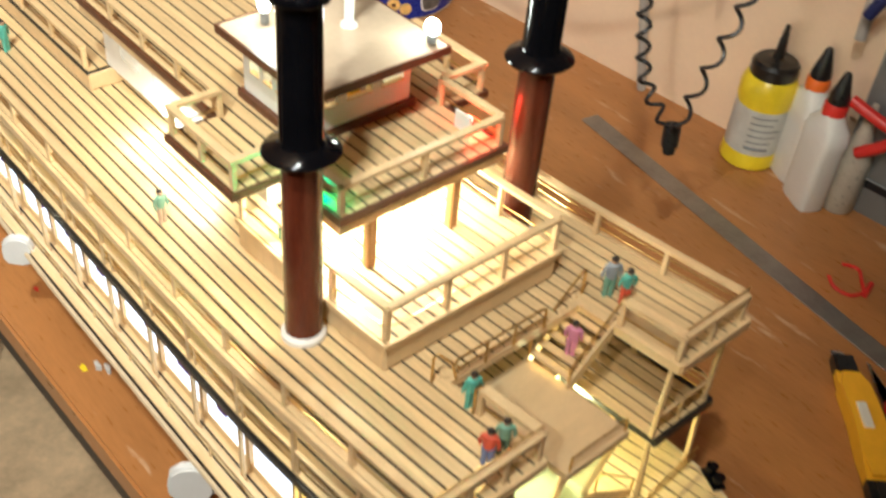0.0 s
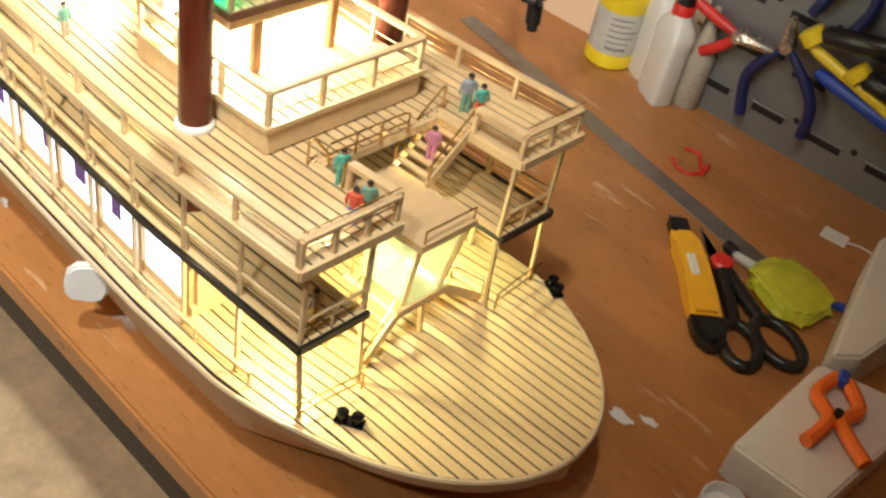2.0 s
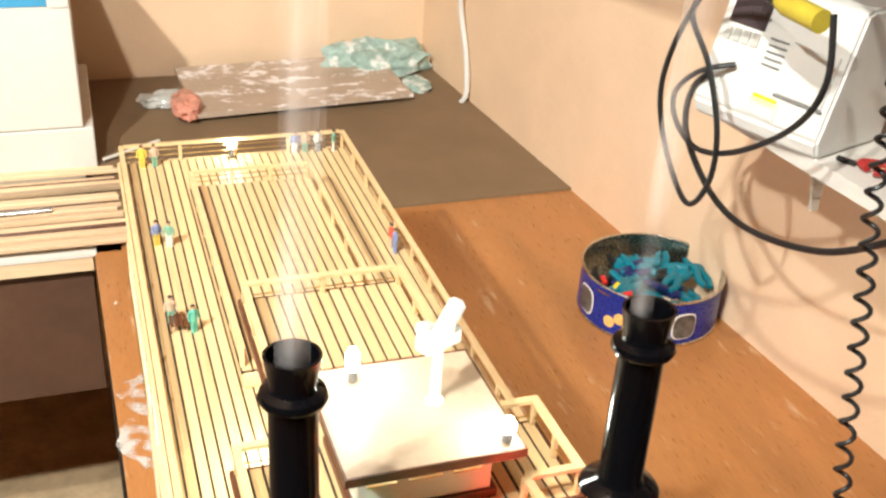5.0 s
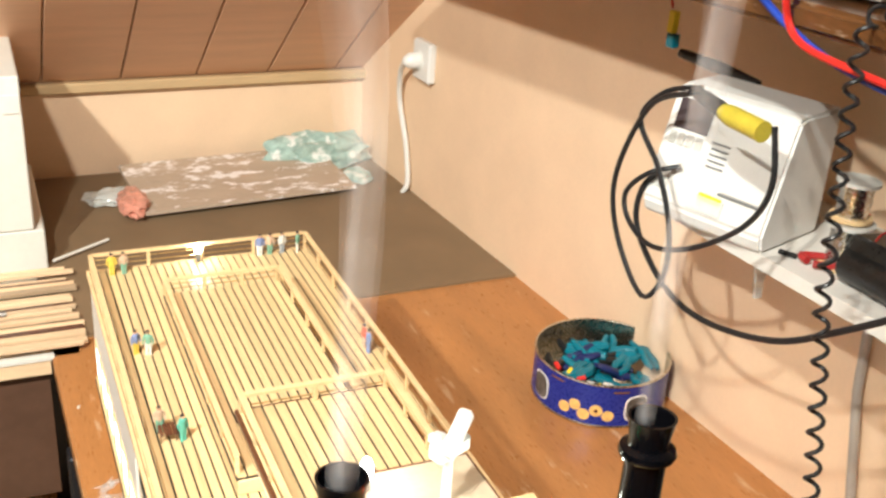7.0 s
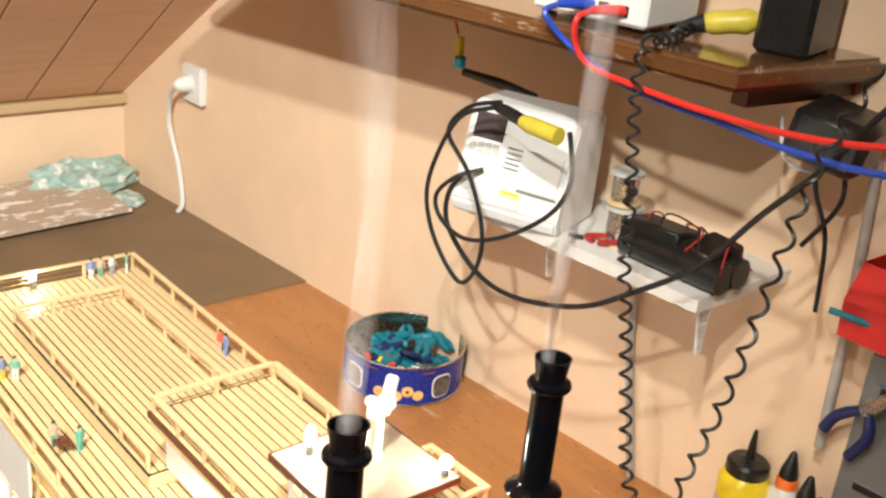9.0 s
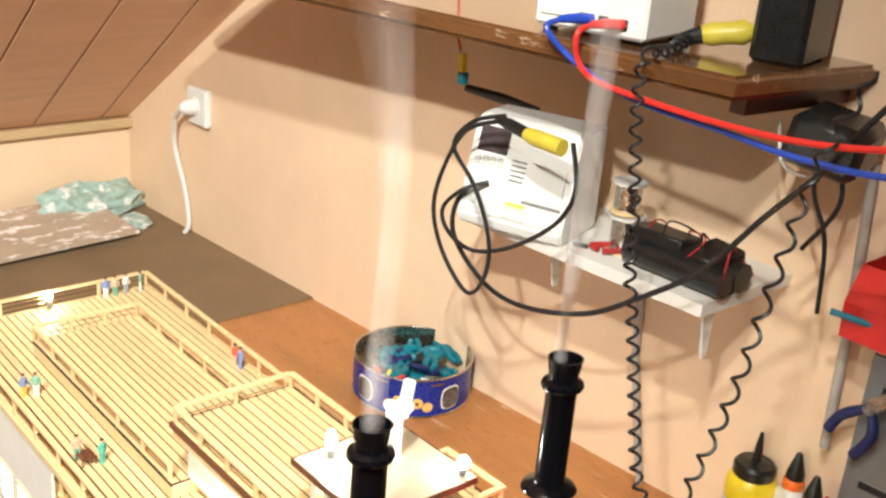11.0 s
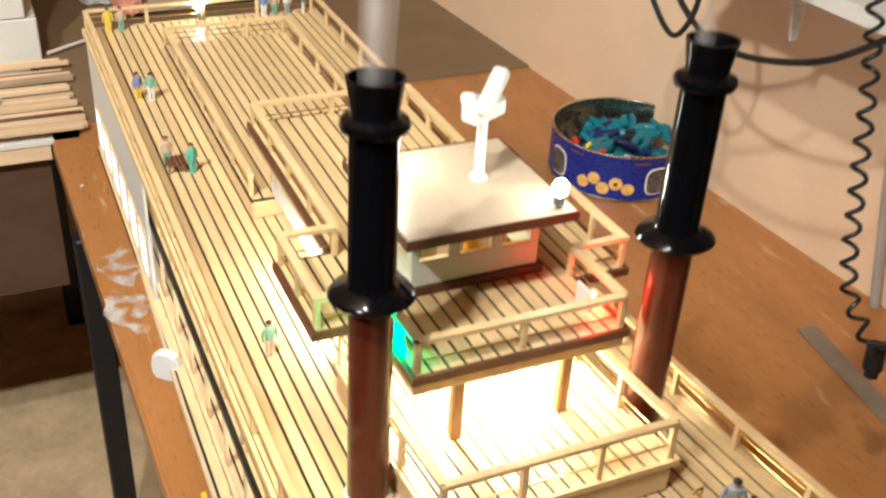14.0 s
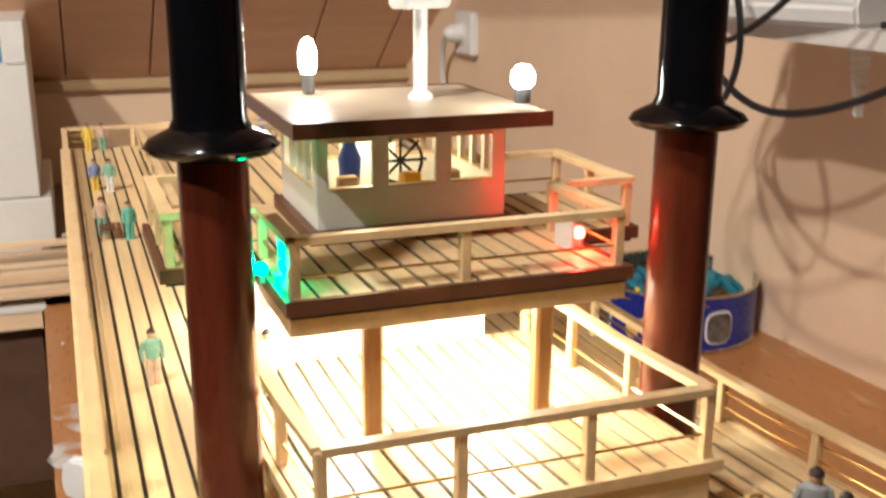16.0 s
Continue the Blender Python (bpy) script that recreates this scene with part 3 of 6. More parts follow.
# lower landing with a stair down to each side
bm = B()
box(bm, (0.004, -0.1265, 0.1405), (0.055, 0.056, 0.0045), None, 0.0005)
lower = part("landing", bm, LANDING, ship, "pale landing board between the fore stairs, greenish light in its colour")
bm = B()
box(bm, (0.004, -0.1560, 0.1395), (0.057, 0.0028, 0.0075), None, 0.0005)
part("edging", bm, TRIM, lower, "pale wooden edging")
bm = B()
box(bm, (0.0072, -0.1530, 0.1180), (0.0034, 0.0034, 0.0365))
part("post", bm, TRIM, lower)
bm = B()
tube(bm, [(-0.020, -0.103, 0.143), (-0.020, -0.103, 0.158), (0.028, -0.103, 0.158), (0.028, -0.103, 0.143)], 0.0008, 6)
part("rod", bm, BRASS, lower)
for s, x0, x1 in ((-1, -0.0235, -0.0555), (1, 0.0325, 0.0725)):
    flight = None
    for k in range(5):
        u = (k + 0.5) / 5
        bm = B()
        box(bm, (x0 + (x1 - x0) * u, -0.138, 0.1365 - 0.036 * u), (abs(x1 - x0) / 5 * 0.82, 0.033, 0.0016))
        if flight:
            part("tread", bm, TRIM, flight)
        else:
            flight = part("stair", bm, TRIM, ship, "low pale wooden stair to the foredeck")
    for y in (-0.1205, -0.1557):
        bm = B()
        beam(bm, (x0, y, 0.1375), (x1, y, 0.1035), 0.0020, 0.0075)
        part("stringer", bm, TRIM, flight)
        bm = B()
        tube(bm, [(x0, y, 0.139), (x0, y, 0.1555), (x0 + (x1 - x0) * 0.1, y, 0.1575), (x1, y, 0.121), (x1 + s * 0.002, y, 0.118), (x1 + s * 0.002, y, Z1)], 0.0008, 6)
        part("rod", bm, BRASS, flight)
# brass rails and cleats on the foredeck
for s in (-1, 1):
    bm = B()
    tube(bm, [(s * 0.134, -0.166, Z1 + 0.018), (s * 0.077, -0.171, Z1 + 0.018), (s * 0.073, -0.171, Z1 + 0.016), (s * 0.073, -0.171, Z1)], 0.0009, 6)
    tube(bm, [(s * 0.134, -0.166, Z1 + 0.009), (s * 0.073, -0.171, Z1 + 0.009)], 0.0009, 6)
    part("foredeck_rail", bm, BRASS, ship, "thin brass rail on the foredeck")
    bm = B()
    turn = rot(0, 0, s * -28)
    bx, by = (0.131, -0.186) if s > 0 else (-0.103, -0.190)
    box(bm, (bx, by, Z1 + 0.0012), (0.010, 0.022, 0.0024), turn, 0.0006)
    for q in (-0.0055, 0.0055):
        c = Vector((bx, by, Z1)) + turn @ Vector((0, q, 0))
        lathe(bm, c, [(0.0036, 0.002), (0.0032, 0.006), (0.0046, 0.007), (0.0046, 0.0095), (0.001, 0.0102)], 12)
    part("bollard", bm, GLOSSBLACK, ship, "black twin bollard", smooth=True)

# cabins inside the decks, with lit windows on the main deck
bm = B()
box(bm, (0, 0.376, (Z1 + Z2) / 2 - 0.003), (0.222, 0.826, Z2 - Z1 - 0.006))
saloon = part("saloon_wall", bm, TRIM, ship, "pale wooden saloon on the main deck")
for s in (-1, 1):
    for k in range(13):
        y0 = -0.03 + 0.0625 * k
        bm = B()
        box(bm, (s * 0.1125, y0 + 0.031, Z1 + 0.036), (0.0025, 0.052, 0.060))
        pane = part("window", bm, PANEL, saloon, "lit bluish white window")
        if k > 0 and s < 0:
            bm = B()
            w = 0.009 + 0.004 * ((k * 7) % 3)
            yy = y0 + 0.02 + 0.008 * ((k * 5) % 3)
            lathe(bm, (s * 0.114, yy, Z1 + 0.046), [(0.0008, -0.0006), (0.0008, 0.0006)], 3)
            prism(bm, [(s * 0.114, yy - w / 2), (s * 0.1146, yy - w / 2), (s * 0.1146, yy + w / 2), (s * 0.114, yy + w / 2)], Z1 + 0.028, Z1 + 0.058)
            part("curtain", bm, CURTAIN, saloon, "purple curtain in the window")
        bm = B()
        box(bm, (s * 0.1135, y0, Z1 + 0.036), (0.005, 0.0055, 0.071))
        for q in range(5):
            u = q / 4
            box(bm, (s * 0.1135, y0 + 0.003 + 0.010 * u * u, Z1 + 0.050 + 0.018 * u), (0.0045, 0.004, 0.007))
            box(bm, (s * 0.1135, y0 - 0.003 - 0.010 * u * u, Z1 + 0.050 + 0.018 * u), (0.0045, 0.004, 0.007))
        part("window_frame", bm, TRIM, saloon)
    bm = B()
    box(bm, (s * 0.1135, 0.376, Z1 + 0.004), (0.0052, 0.826, 0.008))
    part("sill", bm, TRIM, saloon)
bm = B()
box(bm, (0, 0.41, (Z2 + Z3) / 2 - 0.003), (0.150, 0.74, Z3 - Z2 - 0.006))
upper_saloon = part("cabin_wall", bm, TRIM, ship, "pale wooden cabin on the promenade deck")
for s in (-1, 1):
    for k in range(11):
        y = 0.085 + 0.0625 * k
        bm = B()
        box(bm, (s * 0.0757, y, Z2 + 0.036), (0.002, 0.018, 0.026))
        part("window", bm, CLEARPANE, upper_saloon, "small clear cabin window")

# white side walls that close the promenade aft, with lit panes
for s in (-1, 1):
    bm = B()
    box(bm, (s * 0.1345, (0.458 + STERN) / 2, (Z1 + Z3 - 0.008) / 2), (0.003, STERN - 0.458, Z3 - 0.008 - Z1), None, 0.0004)
    side = part("side_wall", bm, WHITE, ship, "white side wall of the after cabins")
    for k in range(6):
        y = 0.487 + 0.056 * k
        bm = B()
        box(bm, (s * 0.1362, y, Z1 + 0.040), (0.0012, 0.040, 0.046))
        part("window", bm, PANEL, side, "lit bluish white window")
        bm = B()
        for dy in (-0.021, 0.021):
            box(bm, (s * 0.1366, y + dy, Z1 + 0.040), (0.0022, 0.0024, 0.050))
        for dz in (-0.024, 0.024):
            box(bm, (s * 0.1366, y, Z1 + 0.040 + dz), (0.0022, 0.0396, 0.0024))
        part("window_frame", bm, TRIM, side)
# terrace on the upper deck
bm = B()
box(bm, (0, 0.02, (Z3 + ZT + 0.0008) / 2), (0.1475, 0.1575, ZT + 0.0008 - Z3), None, 0.002)
terrace = part("terrace", bm, PLY, ship, "raised terrace with a plain wooden front")
deck("terrace_deck", (-0.0735, 0.0735), -0.0585, 0.098, ZT + 0.003, ship, "brightly lit planked terrace", thick=0.0022)
railing("railing", [(-0.071, -0.056), (0.071, -0.056)], ZT + 0.003, 0.0265, 0.0475, lines=1)
for s in (-1, 1):
    railing("railing", [(s * 0.071, 0.095), (s * 0.071, -0.056)], ZT + 0.003, 0.0265, 0.052, lines=1)
bm = B()
bar_path(bm, [(-0.0748, 0.098, ZT + 0.0012), (-0.0748, -0.0598, ZT + 0.0012), (0.0748, -0.0598, ZT + 0.0012), (0.0748, 0.098, ZT + 0.0012)], 0.0022, 0.0042)
part("nosing", bm, TRIM, ship, "pale nosing round the terrace")
for x in (-0.033, 0.037):
    bm = B()
    box(bm, (x, 0.006, (ZT + ZB - 0.014) / 2), (0.0072, 0.0072, ZB - 0.014 - ZT), None, 0.0012)
    part("pillar", bm, PILLAR, ship, "brown square pillar")
# deckhouse under the bridge
bm = B()
box(bm, (0, 0.213, (ZT + ZB) / 2 - 0.004), (0.100, 0.232, ZB - ZT - 0.006))
house = part("deckhouse_wall", bm, WHITE, ship, "white deckhouse under the bridge deck")
for s in (-1, 1):
    for k in range(4):
        bm = B()
        box(bm, (s * 0.0505, 0.135 + 0.05 * k, 0.303), (0.0022, 0.026, 0.026))
        part("window", bm, CLEARPANE, house)
bm = B()
box(bm, (0.008, 0.0965, 0.300), (0.022, 0.0022, 0.05))
part("door", bm, TRIM, house, "pale wooden door")
# bridge deck with wings
deck("bridge_deck", (-0.0655, 0.0655), -0.006, 0.329, ZB, ship, "planked bridge deck", thick=0.0075)
for s in (-1, 1):
    deck("bridge_wing", tuple(sorted((s * 0.066, s * 0.102))), 0.052, 0.128, ZB, ship, "planked bridge wing", thick=0.0075)
bm = B()
pts = [(-0.0665, 0.330), (-0.0665, 0.129), (-0.1032, 0.129), (-0.1032, 0.051), (-0.0667, 0.051), (-0.0667, -0.0072), (0.0667, -0.0072), (0.0667, 0.051), (0.1032, 0.051), (0.1032, 0.129), (0.0665, 0.129), (0.0665, 0.330), (-0.0665, 0.330)]
bar_path(bm, [(x, y, ZB - 0.0030) for x, y in pts], 0.0026, 0.0056)
part("bridge_edge", bm, DARKWOOD, ship, "dark stained edge of the bridge deck")
bm = B()
box(bm, (0, 0.161, ZB - 0.0108), (0.1325, 0.334, 0.0064))
part("bridge_beam", bm, TRIM, ship)
R = 0.0205
railing("railing", [(-0.0635, -0.0035), (0.0635, -0.0035)], ZB, R, 0.057, lines=1)
for s in (-1, 1):
    railing("railing", [(s * 0.0635, 0.0545), (s * 0.0635, -0.0035)], ZB, R, 0.06, lines=1)
    railing("railing", [(s * 0.0635, 0.0545), (s * 0.1, 0.0545), (s * 0.1, 0.126), (s * 0.0655, 0.126)], ZB, R, 0.037, lines=1)
    railing("railing", [(s * 0.0635, 0.326), (s * 0.0635, 0.134)], ZB, 0.0165, 0.05, lines=1)
railing("railing", [(-0.061, 0.326), (0.061, 0.326)], ZB, 0.0165, 0.05, lines=1)
# raised saloon roof aft
bm = B()
box(bm, (0, 0.508, (Z3 + ZA - 0.003) / 2), (0.134, 0.358, ZA - 0.003 - Z3), None, 0.0015)
part("saloon_roof_base", bm, PLY, ship, "low plain wooden coaming")
deck("aft_roof_deck", (-0.0675, 0.0675), 0.330, 0.687, ZA, ship, "planked raised roof deck", thick=0.0045)

# wheelhouse
W0, W1, WZ = 0.068, 0.138, 0.386
bm = B()
box(bm, (0.004, 0.103, ZB + 0.003), (0.092, 0.077, 0.006))
wheelhouse = part("wheelhouse", bm, DARKWOOD, ship, "white wheelhouse with open windows and a brown plinth")
SILL, HEAD = ZB + 0.023, ZB + 0.043


def pierced(along, fixed, lo, hi, gaps, axis):
    """A white wall of the wheelhouse with window openings."""
    bm = B()
    ends = [lo] + [v for g in gaps for v in g] + [hi]
    levels = [ZB + 0.006, SILL, HEAD, WZ]
    solid = {(i, j) for i in range(len(ends) - 1) for j in range(3) if j != 1 or i % 2 == 0}
    made = {}

    def corner(i, j, k):
        if (i, j, k) not in made:
            d = fixed + (k - 0.5) * 0.0022
            made[i, j, k] = bm.verts.new((ends[i], d, levels[j]) if axis == "x" else (d, ends[i], levels[j]))
        return made[i, j, k]
    for i, j in solid:
        for k in (0, 1):
            bm.faces.new([corner(*q, k) for q in ((i, j), (i + 1, j), (i + 1, j + 1), (i, j + 1))])
        for (di, dj), (p, q) in (((0, -1), ((i, j), (i + 1, j))), ((0, 1), ((i, j + 1), (i + 1, j + 1))), ((-1, 0), ((i, j), (i, j + 1))), ((1, 0), ((i + 1, j), (i + 1, j + 1)))):
            if (i + di, j + dj) not in solid:
                bm.faces.new([corner(*p, 0), corner(*q, 0), corner(*q, 1), corner(*p, 1)])
    wall = part("wall", bm, WHITE, wheelhouse, "white wheelhouse wall with window openings")
    for a, b in gaps:
        bm = B()
        c, w = (a + b) / 2, b - a
        for z in (SILL, HEAD):
            box(bm, (c, fixed, z) if axis == "x" else (fixed, c, z), (w, 0.0032, 0.001) if axis == "x" else (0.0032, w, 0.001))
        part("window_frame", bm, TRIM, wheelhouse)


pierced("x", W0, -0.038, 0.046, ((-0.033, -0.014), (-0.007, 0.014), (0.021, 0.040)), "x")
pierced("x", W1, -0.038, 0.046, ((-0.030, -0.010), (0.018, 0.038)), "x")
for x in (-0.0371, 0.0451):
    pierced("y", x, W0 + 0.0011, W1 - 0.0011, ((0.074, 0.086), (0.090, 0.101), (0.105, 0.116), (0.120, 0.131)), "y")
bm = B()
prism(bm, [(-0.0515, 0.042), (0.0545, 0.042), (0.0545, 0.146), (-0.0515, 0.146)], WZ, WZ + 0.0045)
part("roof", bm, [GREYROOF], wheelhouse, "pale board roof")
bm = B()
bar_path(bm, [(-0.0521, 0.0412, WZ + 0.0018), (0.0551, 0.0412, WZ + 0.0018), (0.0551, 0.1468, WZ + 0.0018), (-0.0521, 0.1468, WZ + 0.0018), (-0.0521, 0.0412, WZ + 0.0018)], 0.0014, 0.0062)
part("roof_edge", bm, DARKWOOD, wheelhouse, "dark stained roof edge")
bm = B()
for k in range(28):
    a, b = 2 * math.pi * k / 28, 2 * math.pi * (k + 1) / 28
    tube(bm, [(0.004 + 0.010 * math.cos(a), 0.085, ZB + 0.030 + 0.010 * math.sin(a)), (0.004 + 0.010 * math.cos(b), 0.085, ZB + 0.030 + 0.010 * math.sin(b))], 0.0008, 5)
for k in range(4):
    a = math.pi * k / 4
    d = Vector((math.cos(a), 0, math.sin(a))) * 0.012
    tube(bm, [Vector((0.004, 0.085, ZB + 0.03)) - d, Vector((0.004, 0.085, ZB + 0.03)) + d], 0.0007, 5)
part("steering_wheel", bm, BLACKPLASTIC, wheelhouse, "dark steering wheel")
for x in (-0.022, 0.006, 0.024):
    bm = B()
    box(bm, (x, 0.078, ZB + 0.020), (0.009, 0.007, 0.012), None, 0.001)
    part("console", bm, AMBER if x == 0.006 else TRIM, wheelhouse, "small wooden console")
bm = B()
lathe(bm, (-0.013, 0.108, ZB + 0.006), [(0.004, 0), (0.0045, 0.010), (0.0055, 0.022), (0.003, 0.028), (0.004, 0.034), (0.001, 0.039)], 12)
part("helm_post", bm, BLUE, wheelhouse, "blue fitting inside", smooth=True)
# roof fittings
bm = B()
lathe(bm, (0.018, 0.099, WZ + 0.0045), [(0.0058, 0), (0.0055, 0.002), (0.0032, 0.004), (0.0032, 0.042), (0.005, 0.044), (0.001, 0.046)], 16)
radar = part("radar_mast", bm, WHITEPLASTIC, wheelhouse, "white radar mast", smooth=True)
bm = B()
box(bm, (0.018, 0.099, 0.4365), (0.029, 0.013, 0.012), rot(0, 0, 25), 0.002)
box(bm, (0.021, 0.096, 0.4475), (0.034, 0.010, 0.009), rot(8, -34, 40), 0.002)
box(bm, (0.011, 0.103, 0.442), (0.012, 0.009, 0.007), rot(0, 20, 40), 0.0015)
part("radar_bar", bm, WHITEPLASTIC, radar, "white radar bar")


def bulb(x, y, z, r, mat, label, parent=ship, tall=1.0, socket=0.006):
    bm = B()
    tube(bm, [(x, y, z - socket - r * tall), (x, y, z - r * tall * 0.6)], r * 0.7, 12)
    lamp_part = part("lamp", bm, GREYMETAL, parent, label)
    bm = B()
    lathe(bm, (x, y, z - r * tall), [(r * 0.6, 0), (r, r * 0.5 * tall), (r, r * 1.3 * tall), (r * 0.6, r * 1.9 * tall), (r * 0.1, r * 2.05 * tall)], 16)
    part("bulb", bm, mat, lamp_part, "glowing bulb", smooth=True)
    return lamp_part


bulb(0.045, 0.048, 0.4045, 0.0048, BULB_COOL, "bright white lamp on the wheelhouse roof", wheelhouse)
bulb(-0.026, 0.130, 0.408, 0.0042, BULB_COOL, "white mast lamp on a brown socket", wheelhouse, 2.0, 0.008)
bulb(-0.006, 0.797, 0.268, 0.0042, BULB_COOL, "white stern lamp", ship, 1.2, 0.012)
bulb(0.060, 0.022, ZB + 0.007, 0.0026, BULB_RED, "red side lamp on the bridge", ship, 1, 0.003)
bulb(-0.069, 0.028, ZB + 0.003, 0.0024, BULB_GREEN, "green side lamp on the bridge", ship, 1, 0.003)
for x, y, label in ((-0.0612, 0.026, "white screen behind the green lamp"), (0.0525, 0.020, "white screen behind the red lamp")):
    bm = B()
    box(bm, (x, y, ZB + 0.0085), (0.0016, 0.015, 0.014), None, 0.0004)
    part("lamp_screen", bm, WHITE, ship, label)
lamp("roof_light", (0.048, 0.050, 0.414), 0.09, COOL, 0.005)
lamp("mast_light", (-0.026, 0.130, 0.424), 0.06, COOL, 0.004)
lamp("stern_light", (-0.006, 0.797, 0.277), 0.04, COOL, 0.004)
lamp("red_light", (0.058, 0.017, ZB + 0.010), 0.075, (1.0, 0.04, 0.02), 0.003)
lamp("green_light", (-0.068, 0.0225, ZB + 0.009), 0.06, (0.02, 1.0, 0.4), 0.003)
for x, y in ((-0.03, 0.045), (0.03, 0.045)):
    lamp("terrace_light", (x, y, ZB - 0.02), 0.62, COOL, 0.006)
for x, y, z in ((-0.061, 0.17, 0.267), (-0.061, 0.235, 0.267)):
    lamp("deckhouse_light", (x, y, z), 0.11, COOL, 0.006)
lamp("wheelhouse_light", (0.0, 0.12, WZ - 0.006), 0.12, (1.0, 0.85, 0.5), 0.004)
lamp("foredeck_light", (-0.085, -0.125, 0.168), 0.58, (1.0, 0.87, 0.43), 0.005)
lamp("foredeck_light", (0.07, -0.10, 0.172), 0.50, (1.0, 0.87, 0.43), 0.005)
for s in (-1, 1):
    for k in range(5):
        y = -0.02 + 0.125 * k
        if s < 0:
            lamp("promenade_light", warp(Vector((s * 0.098, y, Z3 - 0.016))), 0.10, WARM, 0.004)
        bulb(s * 0.098, y, Z3 - 0.014, 0.0022, BULB_WARM, "small warm bulb under the upper deck")

# funnels
for s in (-1, 1):
    x, y = (-0.0885, 0.0) if s < 0 else (0.0912, -0.003)
    bm = B()
    lathe(bm, (x, y, Z2), [(0.0117, 0), (0.0117, 0.394 - Z2)], 32)
    funnel = part("funnel", bm, MAHOG, ship, "tall funnel, varnished mahogany below and gloss black above", smooth=True)
    bm = B()
    lathe(bm, (x, y, 0.3855), [(0.0122, 0.001), (0.0200, 0.003), (0.0222, 0.0055), (0.0205, 0.008), (0.0135, 0.0115), (0.0120, 0.015), (0.0118, 0.094), (0.0156, 0.096), (0.0165, 0.0985), (0.0156, 0.101),
                                 (0.0118, 0.103), (0.0112, 0.106), (0.0132, 0.119), (0.0136, 0.121), (0.0120, 0.121), (0.0095, 0.104)], 40)
    part("funnel_top", bm, GLOSSBLACK, funnel, "gloss black top with two collars", smooth=True)
    bm = B()
    lathe(bm, (x, y, Z3 + 0.0003), [(0.0142, 0), (0.0142, 0.003), (0.0119, 0.0055)], 32)
    part("base_ring", bm, WHITE, funnel, "white base ring", smooth=True)
# white plates on the hull's side
for x, y, z in ((-0.146, 0.066, 0.076), (-0.145, 0.356, 0.100)):
    bm = B()
    pts = [(-0.020, -0.030), (0.004, -0.034), (0.019, -0.030), (0.027, -0.016), (0.028, 0.004), (0.022, 0.022), (0.008, 0.030), (-0.010, 0.029), (-0.023, 0.018), (-0.027, -0.004), (-0.026, -0.020)]
    k = 0.64 if y < 0.2 else 0.5
    prism(bm, [(p * k, q * k) for p, q in pts], -0.0045, 0.0045)
    bmesh.ops.bevel(bm, geom=[e for e in bm.edges if abs(e.verts[0].co.z - e.verts[1].co.z) < 1e-6], offset=0.0018, segments=2, affect="EDGES")
    bmesh.ops.transform(bm, matrix=Matrix.Translation((x, y, z)) @ rot(0, 0, -38).to_4x4() @ rot(90, 0, 0).to_4x4(), verts=bm.verts)
    part("hull_plate", bm, WHITEPLASTIC, ship, "white rounded plate on the hull side", smooth=True)
SHIP[0] = False
for y in (0.05, 0.6):
    bm = B()
    box(bm, (0, y, 0.0145), (0.14, 0.04, 0.029), None, 0.002)
    tagged(part("cradle", bm, TRIM), "wooden cradle block under the hull", "cradle", "cradle blocks")

# steam above the funnels
for s in (-1, 1):
    x = s * 0.0885
    bm = B()
    for j in range(4):
        rr = (j + 1) / 4
        up = [k / 24 for k in range(25)]
        pts = [(x + 0.010 * u + 0.012 * u * math.sin(9 * u + 2 * s + 0.5 * j), 0.026 * u * u + 0.010 * u * math.sin(7 * u + j), 0.505 + 0.48 * u) for u in up]
        tube(bm, pts, [rr * (1.0 if s < 0 else 0.7) * (0.0082 + 0.006 * u + 0.034 * max(0.0, u - 0.35) * (1 + 0.35 * math.sin(17 * u + j))) for u in up], 16, caps=False)
    tagged(part("steam_plume", bm, STEAM, None, smooth=True), "thin white steam rising from a funnel", "steam", kind="stuff")

# figurines on the decks
SKIN = material("figure_skin", (0.55, 0.33, 0.2), 0.6)
HAIR = material("figure_hair", (0.03, 0.02, 0.015), 0.6)
PAINTS = {n: material("figure_" + n, c, 0.6, vary=0.2, scale=200) for n, c in dict(green=(0.20, 0.38, 0.27), teal=(0.12, 0.42, 0.33), tan=(0.56, 0.40, 0.28), blue=(0.20, 0.25, 0.44), pink=(0.66, 0.26, 0.38),
          yellow=(0.72, 0.52, 0.08), grey=(0.32, 0.34, 0.36), red=(0.65, 0.10, 0.05), white=(0.7, 0.68, 0.62), dark=(0.05, 0.12, 0.08)).items()}


